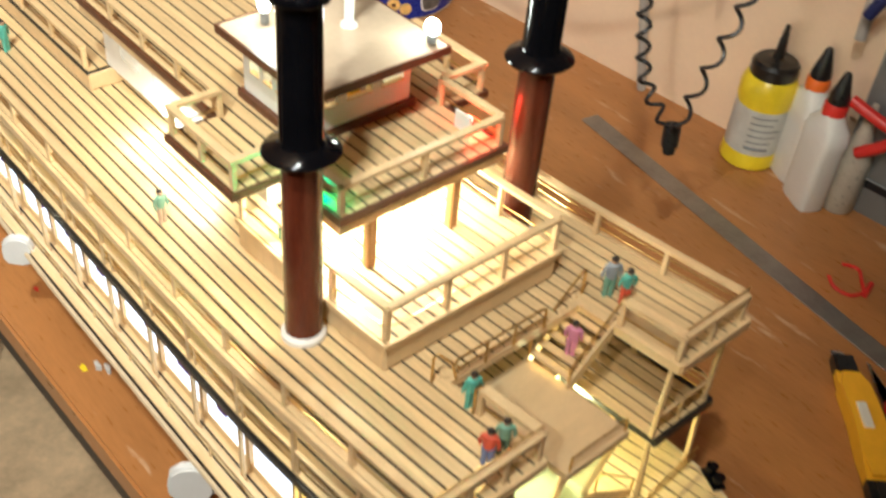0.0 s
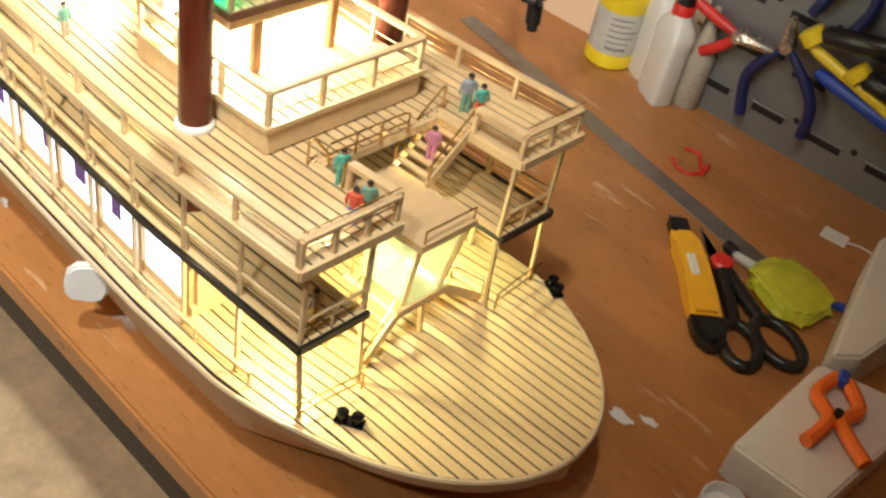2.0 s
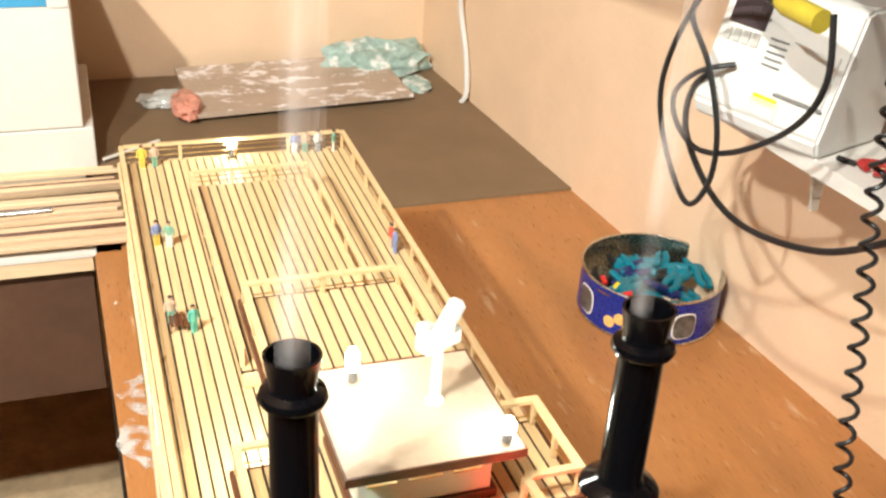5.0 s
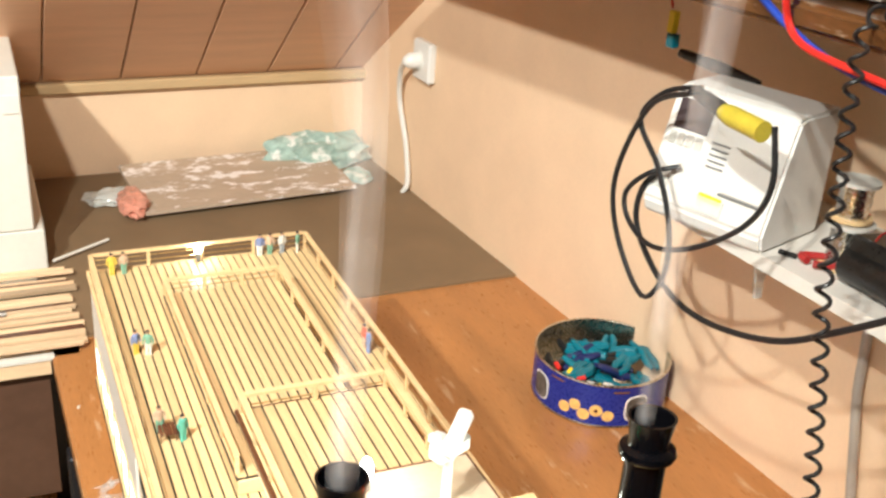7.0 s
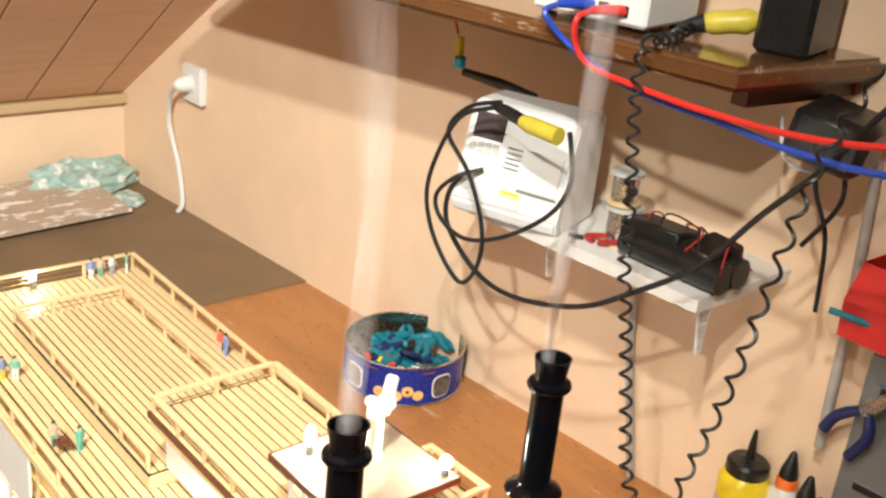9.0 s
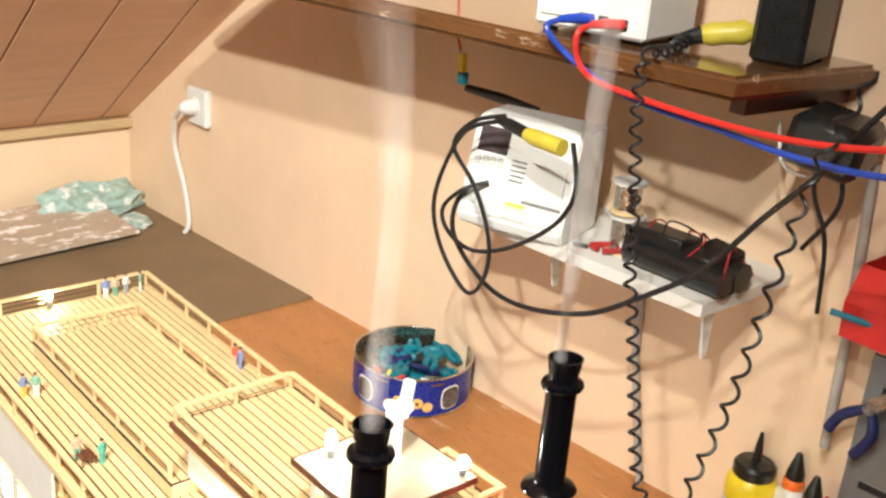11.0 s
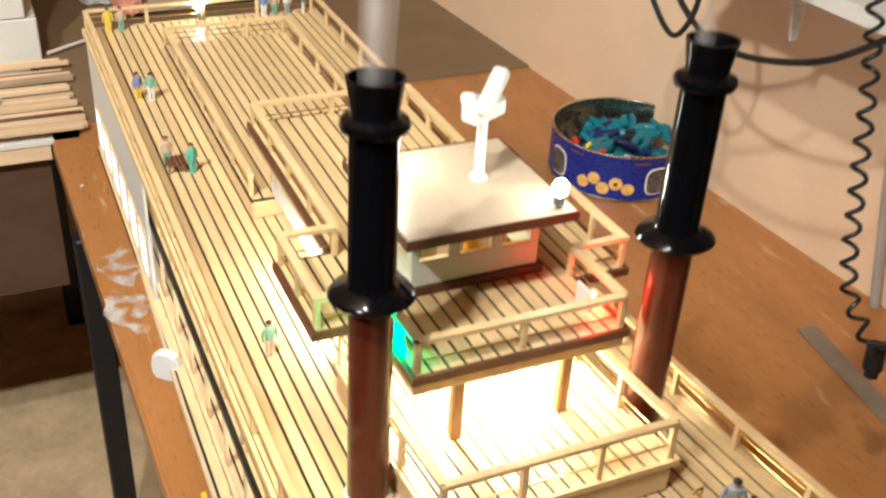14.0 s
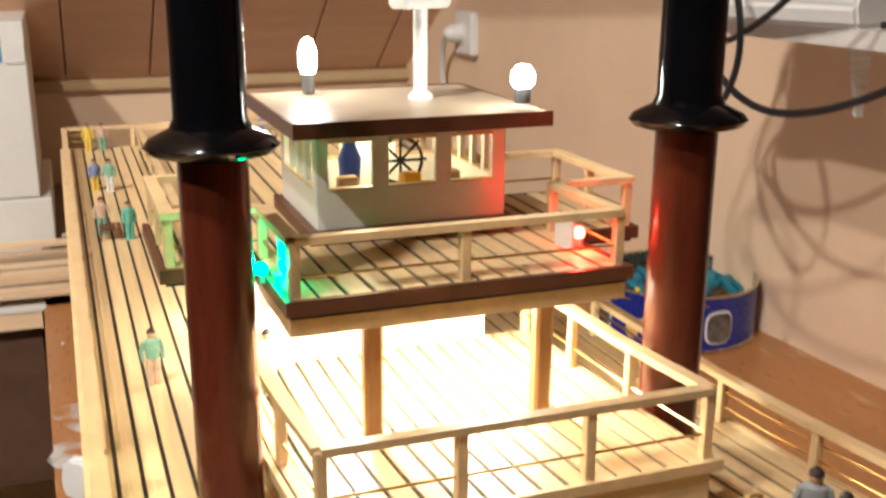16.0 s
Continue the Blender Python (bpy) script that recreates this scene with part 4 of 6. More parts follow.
def figurine(x, y, z, top, legs, turn=0, high=0.0305, label=""):
    bm = B()
    k = high / 0.034
    for s in (-1, 1):
        lathe(bm, (s * 0.0021, 0, 0), [(0.0020, 0), (0.0017, 0.004), (0.0022, 0.010), (0.0024, 0.0165)], 8, index=0)
        tube(bm, [(s * 0.0045, 0, 0.0265), (s * 0.0062, 0.0004, 0.021), (s * 0.0060, -0.0012, 0.0155)], [0.0014, 0.0013, 0.001], 6, index=1)
    lathe(bm, (0, 0, 0.0155), [(0.0038, 0), (0.0040, 0.003), (0.0048, 0.009), (0.0044, 0.0118), (0.0018, 0.0132)], 10, (1, 0.68), index=1)
    lathe(bm, (0, 0, 0.0283), [(0.0013, 0), (0.0024, 0.0013), (0.0026, 0.003), (0.0024, 0.0036)], 10, index=2)
    lathe(bm, (0, 0.0003, 0.0315), [(0.0026, 0), (0.0025, 0.0012), (0.0012, 0.0025)], 10, index=3)
    w = warp(Vector((x, y, z)))
    bmesh.ops.transform(bm, matrix=Matrix.Translation(w) @ rot(0, 0, turn).to_4x4() @ Matrix.Scale(k, 4), verts=bm.verts)
    ob = part("figurine", bm, [PAINTS[legs], PAINTS[top], SKIN, HAIR], None, smooth=True)
    tagged(ob, label or f"small painted figurine, {top} above and {legs} below, standing on deck", "figurine", "figurines on the ship")


for x, y, z, top, legs, turn in ((-0.103, 0.150, Z3, "green", "tan", 10), (0.087, -0.094, Z3, "grey", "green", 150), (0.089, -0.106, Z3, "teal", "red", 150),
        (-0.111, 0.790, Z3, "yellow", "yellow", 0), (-0.097, 0.790, Z3, "tan", "green", 20), (0.072, 0.797, Z3, "blue", "white", 0), (0.085, 0.797, Z3, "tan", "green", 0),
        (0.101, 0.797, Z3, "white", "grey", 20), (0.121, 0.795, Z3, "green", "white", 60), (0.121, 0.538, Z3, "red", "tan", -90), (0.122, 0.526, Z3, "blue", "blue", -90),
        (-0.112, 0.595, Z3, "blue", "yellow", 30), (-0.100, 0.590, Z3, "green", "white", -20), (-0.113, 0.445, Z3, "tan", "green", 0), (-0.095, 0.425, Z3, "teal", "teal", 30),
        (-0.078, -0.150, Z3, "red", "blue", 120), (-0.066, -0.150, Z3, "green", "dark", 140), (-0.054, -0.112, Z3, "teal", "teal", 160),
        (0.045, -0.104, 0.2265, "pink", "pink", 120), (-0.104, -0.152, Z2, "tan", "yellow", 180), (-0.100, 0.135, Z2, "green", "dark", 30), (-0.062, 0.062, ZT + 0.003, "white", "green", 30)):
    figurine(x, y, z, top, legs, turn, 0.0345 if top == "grey" else 0.0305 if y < 0 else 0.0290)
# small bench between two figurines
bm = B()
w = warp(Vector((-0.108, 0.435, Z3)))
for dy in (-0.008, 0.008):
    for dx in (-0.007, 0.007):
        tube(bm, [w + Vector((dx, dy, 0)), w + Vector((dx, dy, 0.008))], 0.0006, 5)
for dx in (-0.006, -0.002, 0.002, 0.006):
    box(bm, w + Vector((dx, 0, 0.0085)), (0.0032, 0.02, 0.001))
tagged(part("deck_bench", bm, DARKWOOD), "tiny dark slatted bench on the upper deck", "bench")

# ---- far end of the bench ----
bm = B()
prism(bm, [(-1.1, 1.052), (-0.182, 1.052), (-0.182, 1.79), (-1.1, 1.79)], -0.030, -0.006)
side_table = part("side_table", bm, STRIPWOOD)
tagged(side_table, "pale topped side table with a dark brown front beside the bench", "table")
bm = B()
box(bm, (-0.64, 1.42, -0.145), (0.91, 0.70, 0.229))
part("drawer_unit", bm, CABINET, side_table, "dark brown drawer unit")
for x in (-1.05, -0.62):
    for y in (1.12, 1.74):
        bm = B()
        box(bm, (x, y, -0.405), (0.04, 0.04, 0.75), None, 0.003)
        part("leg", bm, CABINET, side_table, "dark brown leg")
random.seed(4)
tray = empty("strip_tray", (-0.35, 1.19, 0), "tray of loose pale wooden strips and a metal tube", "wood strips")
for k in range(22):
    bm = B()
    y = 1.058 + 0.0125 * k
    w = random.uniform(0.006, 0.014)
    z = 0.004 + random.uniform(0, 0.008) + (0.010 if k in (0, 20, 21) else 0)
    x1 = -0.127 + random.uniform(-0.012, 0.004)
    box(bm, ((x1 - 0.95) / 2, y, z), (x1 + 0.95, w, random.uniform(0.005, 0.009)), rot(0, 0, random.uniform(-0.7, 0.7)), 0.0006)
    part("strip", bm, STRIPWOOD if k % 7 != 4 else DARKWOOD, tray)
bm = B()
tube(bm, [(-0.9, 1.165, 0.016), (-0.235, 1.172, 0.016)], 0.005, 10)
part("metal_tube", bm, CHROME, tray, "bright metal tube", smooth=True)
bm = B()
box(bm, (-0.55, 1.19, -0.003), (0.82, 0.28, 0.006))
part("tray_base", bm, CARD, tray)
carton = None
for z0, z1, x1 in ((-0.006, 0.078, -0.160), (0.080, 0.345, -0.176)):
    bm = B()
    box(bm, ((x1 - 0.62) / 2, 1.51, (z0 + z1) / 2), (x1 + 0.62, 0.33, z1 - z0), None, 0.002)
    c = part("carton", bm, CARD)
    tagged(c, "white cardboard carton at the far end of the bench" if z0 < 0 else "tall white cardboard carton with a blue print", "carton", "cartons")
    if z0 > 0:
        bm = B()
        box(bm, (-0.42, 1.3435, 0.315), (0.42, 0.0016, 0.055))
        part("print", bm, BLUECARD, c, "blue printed panel")
        bm = B()
        box(bm, (-0.192, 1.3433, 0.300), (0.028, 0.002, 0.03))
        part("print", bm, CARD, c, "white printed patch")
# paint-stained board, cloth, wrappers
bm = B()
prism(bm, [(0.03, 1.512), (0.468, 1.546), (0.448, 1.775), (0.012, 1.752)], 0.014, 0.021)
bmesh.ops.transform(bm, matrix=Matrix.Translation((0, 1.52, 0.016)) @ rot(3).to_4x4() @ Matrix.Translation((0, -1.52, -0.016)), verts=bm.verts)
board = tagged(part("paint_board", bm, PAINTBOARD), "scrap board covered in white and blue paint stains", "board")
for c, r, mat, lab in (((0.385, 1.735, 0.0335), (0.045, 0.026), BLUE, "smear of blue paint"), ((0.298, 1.573, 0.0253), (0.016, 0.007), DARKWOOD, "spot of brown paint"), ((0.20, 1.640, 0.0287), (0.060, 0.012), SMEAR, "streak of white paint"),
                       ((0.13, 1.69, 0.0313), (0.035, 0.030), SMEAR, "blot of white paint"), ((0.07, 1.60, 0.0267), (0.012, 0.009), DARKWOOD, "spot of brown paint")):
    bm = B()
    ring = [(c[0] + r[0] * (0.6 + 0.5 * math.sin(5 * t + c[0] * 40) ** 2) * math.cos(t), c[1] + r[1] * (0.6 + 0.5 * math.sin(7 * t + c[1]) ** 2) * math.sin(t)) for t in (2 * math.pi * k / 24 for k in range(24))]
    prism(bm, ring, -0.0004, 0.0004)
    for v in bm.verts:
        v.co.z += c[2] - 0.0037 + (v.co.y - c[1]) * math.tan(radians(3))
    part("paint_patch", bm, mat, board, lab)
random.seed(8)
PINKWRAP = material("pink_wrapper", (0.66, 0.30, 0.22), 0.3, vary=0.5, scale=40)
for name, c, s, mat, label in (("cloth", (0.44, 1.735, 0.030), (0.115, 0.05, 0.050), CLOTH, "crumpled teal paint cloth behind the board"), ("cloth", (0.505, 1.640, 0.008), (0.028, 0.045, 0.008), CLOTH, "corner of a pale teal cloth"),
                               ("wrapper", (0.015, 1.56, 0.024), (0.028, 0.06, 0.020), PINKWRAP, "crumpled red and clear plastic wrapper"), ("wrapper", (-0.02, 1.62, 0.016), (0.05, 0.035, 0.014), CLEARPLASTIC, "crumpled clear plastic wrapper")):
    bm = B()
    bmesh.ops.create_icosphere(bm, subdivisions=4, radius=1)
    for v in bm.verts:
        d = noise.noise(v.co * 2.3 + Vector(c) * 9) * 0.35 + noise.noise(v.co * 6 + Vector(c) * 5) * 0.14
        v.co = Vector(c) + Vector((v.co.x * s[0], v.co.y * s[1], v.co.z * s[2])) * (1 + d)
        v.co.z = max(v.co.z, 0.0045)
    tagged(part(name, bm, mat, None, smooth=True), label, name)
bm = B()
tube(bm, smoothed([(0.475, 1.785, 0.030), (0.515, 1.785, 0.034), (0.545, 1.778, 0.022), (0.566, 1.762, 0.008)]), 0.0045, 8)
tagged(part("white_tube", bm, WHITEPLASTIC, None, smooth=True), "short white plastic tube by the wall", "tube")
bm = B()
tube(bm, [(-0.15, 1.36, 0.012), (-0.05, 1.43, 0.010)], 0.003, 8)
tagged(part("stick", bm, CARD), "thin pale stick lying on the mat", "stick")

# socket with plug and cord on the wall
wt = math.atan(WALL_SLOPE)
wr = Matrix.Rotation(-wt, 3, "Z")


def on_wall(y, z, off=0.0):
    return Vector((wall_at(y, off), y, z))


bm = B()
box(bm, on_wall(1.485, 0.300, 0.009), (0.018, 0.072, 0.080), wr, 0.004)
socket = tagged(part("wall_socket", bm, WHITEPLASTIC), "white wall socket with a plug in it", "socket")
bm = B()
lathe(bm, on_wall(1.492, 0.300, 0.018), [(0.020, 0), (0.020, 0.002), (0.017, 0.003)], 24, turn=wr @ rot(0, -90, 0))
part("socket_face", bm, CARD, socket, smooth=True)
bm = B()
lathe(bm, on_wall(1.492, 0.300, 0.020), [(0.017, 0), (0.016, 0.018), (0.009, 0.030), (0.003, 0.033)], 20, turn=wr @ rot(0, -90, 0))
part("plug", bm, WHITEPLASTIC, socket, "white plug", smooth=True)
bm = B()
tube(bm, smoothed([on_wall(1.495, 0.297, 0.045), on_wall(1.545, 0.262, 0.03), on_wall(1.575, 0.190, 0.014), on_wall(1.545, 0.105, 0.010), on_wall(1.525, 0.03, 0.012), on_wall(1.53, 0.004, 0.02)]), 0.0056, 8)
part("cord", bm, WHITEPLASTIC, socket, "white cord", smooth=True)

# ---- biscuit tin ----
TC = Vector((0.561, 0.716, 0))
tin = empty("biscuit_tin", TC, "round blue biscuit tin without lid, full of small teal clamps", "tin")
bm = B()
lathe(bm, TC, [(0.097, 0.0), (0.099, 0.002), (0.0985, 0.004), (0.0985, 0.066)], 64)
bm.faces.ensure_lookup_table()
bmesh.ops.delete(bm, geom=[bm.faces[-1]], context="FACES_ONLY")
part("body", bm, TINBLUE, tin, "blue printed side", smooth=True)
bm = B()
lathe(bm, TC + Vector((0, 0, 0.002)), [(0.0970, 0.0), (0.0970, 0.066)], 64)
bm.faces.ensure_lookup_table()
bmesh.ops.delete(bm, geom=[bm.faces[-1]], context="FACES_ONLY")
part("lining", bm, TINMETAL, tin, "bare metal inside", smooth=True)
for z, r in ((0.0685, 0.0018), (0.003, 0.0016)):
    bm = B()
    pts = [TC + Vector((0.0985 * math.cos(a), 0.0985 * math.sin(a), z)) for a in (2 * math.pi * k / 64 for k in range(65))]
    tube(bm, pts, r, 8, caps=False)
    part("rim", bm, TINMETAL, tin, "rolled metal rim", smooth=True)


def on_tin(a, z, r, mat, name, label, flat=(1, 1), deep=0.0008):
    a = radians(a)
    n = Vector((math.cos(a), math.sin(a), 0))
    bm = B()
    side, up = Vector((-math.sin(a), math.cos(a), 0)), Vector((0, 0, 1))
    vs = []
    for lift, k in ((0.0001, 1.0), (deep, 0.94)):
        ring = []
        for q in range(20):
            b = 2 * math.pi * q / 20
            e = 0.62 if flat[0] != flat[1] else 1.0
            cx = math.copysign(abs(math.cos(b)) ** e, math.cos(b)) * r * flat[0] * k
            cz = math.copysign(abs(math.sin(b)) ** e, math.sin(b)) * r * flat[1] * k
            aa = a + cx / 0.0985
            rad = 0.0985 + lift
            ring.append(bm.verts.new(TC + Vector((math.cos(aa) * rad, math.sin(aa) * rad, z + cz))))
        vs.append(ring)
    for q in range(20):
        bm.faces.new((vs[0][q], vs[0][(q + 1) % 20], vs[1][(q + 1) % 20], vs[1][q]))
    bm.faces.new(vs[1])
    part(name, bm, mat, tin, label)


for a, z, r in ((209, 0.021, 0.0088), (218, 0.030, 0.0088), (226, 0.018, 0.0092), (236, 0.027, 0.0094), (246, 0.020, 0.0088)):
    on_tin(a, z, r, BISCUIT, "biscuit_picture", "printed golden biscuit")
on_tin(236, 0.027, 0.003, DARKWOOD, "biscuit_picture", "", deep=0.0012)
for a in (180, 270, 0, 90):
    on_tin(a, 0.031, 0.0195, WHITE, "picture", "printed picture with a white border", (0.95, 1.05))
    on_tin(a, 0.031, 0.0178, PICTURE, "picture", "dark printed picture", (0.95, 1.05), 0.0014)
for a in (200, 255):
    on_tin(a, 0.059, 0.004, BRASS, "picture", "", (3, 0.35))
random.seed(11)
for k in range(26):
    bm = B()
    rr, aa = 0.078 * math.sqrt(random.random()), random.uniform(0, 6.28)
    c = TC + Vector((rr * math.cos(aa), rr * math.sin(aa), random.uniform(0.028, 0.052)))
    turn = rot(random.uniform(-25, 25), random.uniform(-25, 25), random.uniform(0, 360))
    mat = (TEAL, TEAL, NAVY, BLACKPLASTIC, TEAL, BLACKPLASTIC)[k % 6]
    size = 1.7 if k in (0, 7, 13) else 1.0 + 0.05 * (k % 5)
    for s in (-1, 1):
        pts = smoothed([c + turn @ Vector(p) for p in ((-0.030, s * 0.004, 0), (-0.014, s * 0.008, 0), (0.004, s * 0.004, 0), (0.018, s * 0.009, 0), (0.032, s * 0.012, 0))], 3)
        pts = [Vector((p.x, p.y, min(p.z, 0.062))) for p in pts]
        pts = [TC + (p - TC) * min(1, 0.088 / max(1e-6, math.hypot(p.x - TC.x, p.y - TC.y))) if math.hypot(p.x - TC.x, p.y - TC.y) > 0.088 else p for p in pts]
        pts = [Vector((p.x, p.y, max(p.z, 0.010))) for p in pts]
        tube(bm, pts, [size * (0.0032 + 0.0026 * math.sin(3.1 * i / (len(pts) - 1))) for i in range(len(pts))], 8)
    tagged(part("spring_clamp", bm, mat, None, smooth=True), "small plastic spring clamp in the biscuit tin", "clamp", "clamps in the tin")
for k, mat in enumerate((RED, YELLOW, RED, WHITE, YELLOW, WHITE)):
    bm = B()
    aa = radians(185 + 13 * k)
    c = TC + Vector((0.075 * math.cos(aa), 0.075 * math.sin(aa), 0.055))
    tube(bm, [c, c + Vector((0.012 * math.sin(k), 0.012 * math.cos(k), 0.004))], 0.0035, 8)
    tagged(part("plastic_peg", bm, mat, None, smooth=True), "tiny coloured plastic peg in the tin", "peg", "pegs in the tin")

# ---- ruler, bottles ----
bm = B()
a, b = Vector((0.563, 0.305, 0.0008)), Vector((0.478, -0.262, 0.0008))
d = b - a
box(bm, (a + b) / 2, (d.length, 0.026, 0.0014), Matrix.Rotation(math.atan2(d.y, d.x), 3, "Z"), 0.0003)
ruler = tagged(part("steel_ruler", bm, STEEL), "long grey steel ruler lying on the bench", "ruler")

YB = Vector((0.665, 0.133, 0))
yb = empty("glue_bottle", YB, "yellow wood glue bottle with a black nozzle and worn label", "glue bottle", "glue bottles")
bm = B()
lathe(bm, YB, [(0.030, 0), (0.0335, 0.003), (0.0335, 0.016), (0.0320, 0.020), (0.0320, 0.083), (0.0335, 0.088), (0.0335, 0.106), (0.031, 0.114), (0.027, 0.119)], 36)
part("body", bm, YELLOW, yb, smooth=True)
bm = B()
lathe(bm, YB, [(0.0324, 0.022), (0.0326, 0.024), (0.0326, 0.080), (0.0324, 0.082)], 36)
part("label_sleeve", bm, LABEL, yb, "worn grey paper label")
for k in range(6):
    z = 0.032 + 0.0085 * k
    bm = B()
    pts = [YB + Vector((0.0328 * math.cos(t), 0.0328 * math.sin(t), z)) for t in (radians(195 + 6 * q) for q in range(9 + (k * 5) % 4))]
    tube(bm, pts, 0.0009 if k else 0.002, 5)
    part("print_line", bm, PRINT, yb)
bm = B()
lathe(bm, YB + Vector((0, 0, 0.117)), [(0.026, 0), (0.0278, 0.003), (0.0278, 0.016), (0.024, 0.020), (0.012, 0.0205), (0.0062, 0.023), (0.0048, 0.045), (0.0026, 0.064), (0.001, 0.065)], 30)
part("cap", bm, BLACKPLASTIC, yb, "black ribbed cap with nozzle", smooth=True)


def white_bottle(c, turn, collar):
    bt = empty("glue_bottle", c, "flat white glue bottle with a black pointed nozzle", "glue bottle", "glue bottles")
    tr = rot(0, 0, turn)
    bm = B()
    secs = [(0.0, 0.94), (0.003, 1.0), (0.082, 1.0), (0.088, 1.05), (0.096, 1.05), (0.101, 0.98), (0.106, 0.96), (0.118, 0.55), (0.122, 0.52)]
    rings = []
    for z, k in secs:
        ring = []
        for q in range(24):
            t = 2 * math.pi * q / 24
            e = 0.45 if z < 0.107 else 0.9
            px = math.copysign(abs(math.cos(t)) ** e, math.cos(t)) * 0.0265 * k
            py = math.copysign(abs(math.sin(t)) ** e, math.sin(t)) * 0.0165 * (k if z < 0.107 else 0.8)
            ring.append(bm.verts.new(c + tr @ Vector((px, py, z))))
        rings.append(ring)
    for p, q in zip(rings, rings[1:]):
        for k in range(24):
            bm.faces.new((p[k], p[(k + 1) % 24], q[(k + 1) % 24], q[k]))
    bm.faces.new(rings[0][::-1])
    bm.faces.new(rings[-1])
    part("body", bm, WHITEPLASTIC, bt, "white plastic body", smooth=True)
    bm = B()
    lathe(bm, c + Vector((0, 0, 0.120)), [(0.0135, 0), (0.0135, 0.013), (0.0115, 0.016)], 24)
    part("collar", bm, collar, bt, "orange collar", smooth=True)
    bm = B()
    lathe(bm, c + Vector((0, 0, 0.135)), [(0.0118, 0), (0.0118, 0.008), (0.0085, 0.020), (0.0042, 0.036), (0.002, 0.038)], 20)
    part("nozzle", bm, BLACKPLASTIC, bt, "black nozzle", smooth=True)


white_bottle(Vector((0.678, 0.083, 0)), 62, ORANGE)
white_bottle(Vector((0.648, 0.040, 0)), 62, RED)
c = Vector((0.672, 0.008, 0))
bm = B()
lathe(bm, c, [(0.017, 0), (0.019, 0.003), (0.019, 0.070), (0.016, 0.082), (0.009, 0.105), (0.005, 0.128), (0.004, 0.140)], 24)
tagged(part("squeeze_bottle", bm, MILKY, None, smooth=True), "translucent grey squeeze bottle with a long spout", "bottle")

# ---- white wall shelf ----
SZ = 0.392
shelf = empty("wall_shelf", (0.61, 0.39, SZ - 0.02), "narrow white wall shelf on clear plastic brackets", "shelf")
bm = B()
prism(bm, [(0.507, 0.155), (wall_at(0.155), 0.155), (wall_at(0.535), 0.535), (0.477, 0.535)], SZ - 0.016, SZ)
part("shelf_board", bm, SHELFWHITE, shelf)
for y in (0.167, 0.415):
    bm = B()
    for q in range(9):
        u = q / 8
        box(bm, (0.540 + 0.005 * u, y, SZ - 0.0193 - 0.060 * u), (0.022 - 0.013 * u, 0.004, 0.0066))
    box(bm, ((0.53 + wall_at(y)) / 2, y, SZ - 0.018), (wall_at(y) - 0.53, 0.012, 0.004))
    part("bracket", bm, CLEARPLASTIC, shelf, "clear plastic bracket")

# white power unit on the shelf
# it stands askew, its face turned towards the bench
ASKEW = Matrix.Translation((0.489, 0.364, SZ)) @ Matrix.Rotation(radians(18), 4, "Z") @ Matrix.Diagonal((0.82, 0.70, 1, 1)) @ Matrix.Translation((-0.535, -0.372, -SZ))
pu = empty("power_unit", (0.50, 0.44, SZ), "white bench power unit with a sloping face and dark display", "power unit")
prof = [(0.535, 0.0), (0.528, 0.018), (0.572, 0.138), (0.585, 0.142), (0.668, 0.142), (0.668, 0.0)]
bm = B()
lo = [bm.verts.new((x, 0.372, SZ + z)) for x, z in prof]
hi = [bm.verts.new((x - 0.004, 0.588, SZ + z)) for x, z in prof]
bm.faces.new(lo)
bm.faces.new(hi[::-1])
for k in range(6):
    bm.faces.new((lo[k], lo[(k + 1) % 6], hi[(k + 1) % 6], hi[k]))
bmesh.ops.bevel(bm, geom=list(bm.edges), offset=0.004, segments=2, affect="EDGES")
bmesh.ops.transform(bm, matrix=ASKEW, verts=bm.verts)
part("case", bm, WHITEPLASTIC, pu)


def on_face(u, v, w, h, mat, name, label="", deep=0.003):
    """A piece on the sloping face: u from its near end, v up the slope."""
    y = 0.372 + u
    d = Vector((0.044, 0, 0.120)).normalized()
    n = Vector((-d.z, 0, d.x))
    c = Vector((0.5275 - 0.004 * u / 0.216, y, SZ + 0.018)) + d * v + n * 0.0006
    m = Matrix((d.cross(n), d, n)).transposed()
    bm = B()
    box(bm, c, (w, h, deep), m, min(w, h, deep) * 0.2)
    bmesh.ops.transform(bm, matrix=ASKEW, verts=bm.verts)
    part(name, bm, mat, pu, label)


on_face(0.170, 0.102, 0.062, 0.034, DARKPRINT, "display", "dark display")
for k in range(4):
    on_face(0.148 + 0.016 * k, 0.074, 0.012, 0.014, LABEL, "button", "grey button")
for k in range(5):
    on_face(0.110, 0.055 + 0.0065 * k, 0.03, 0.002, PRINT, "print_line")
on_face(0.050, 0.058, 0.075, 0.052, WHITEPLASTIC, "drawer", "raised white panel", 0.005)
on_face(0.050, 0.030, 0.080, 0.003, PRINT, "gap_line")
on_face(0.190, 0.026, 0.022, 0.022, CLEARPLASTIC, "terminal", "clear terminal")
on_face(0.105, 0.014, 0.062, 0.018, CLEARPLASTIC, "holder", "clear plastic holder with yellow paper")
on_face(0.100, 0.022, 0.04, 0.008, YELLOW, "paper")

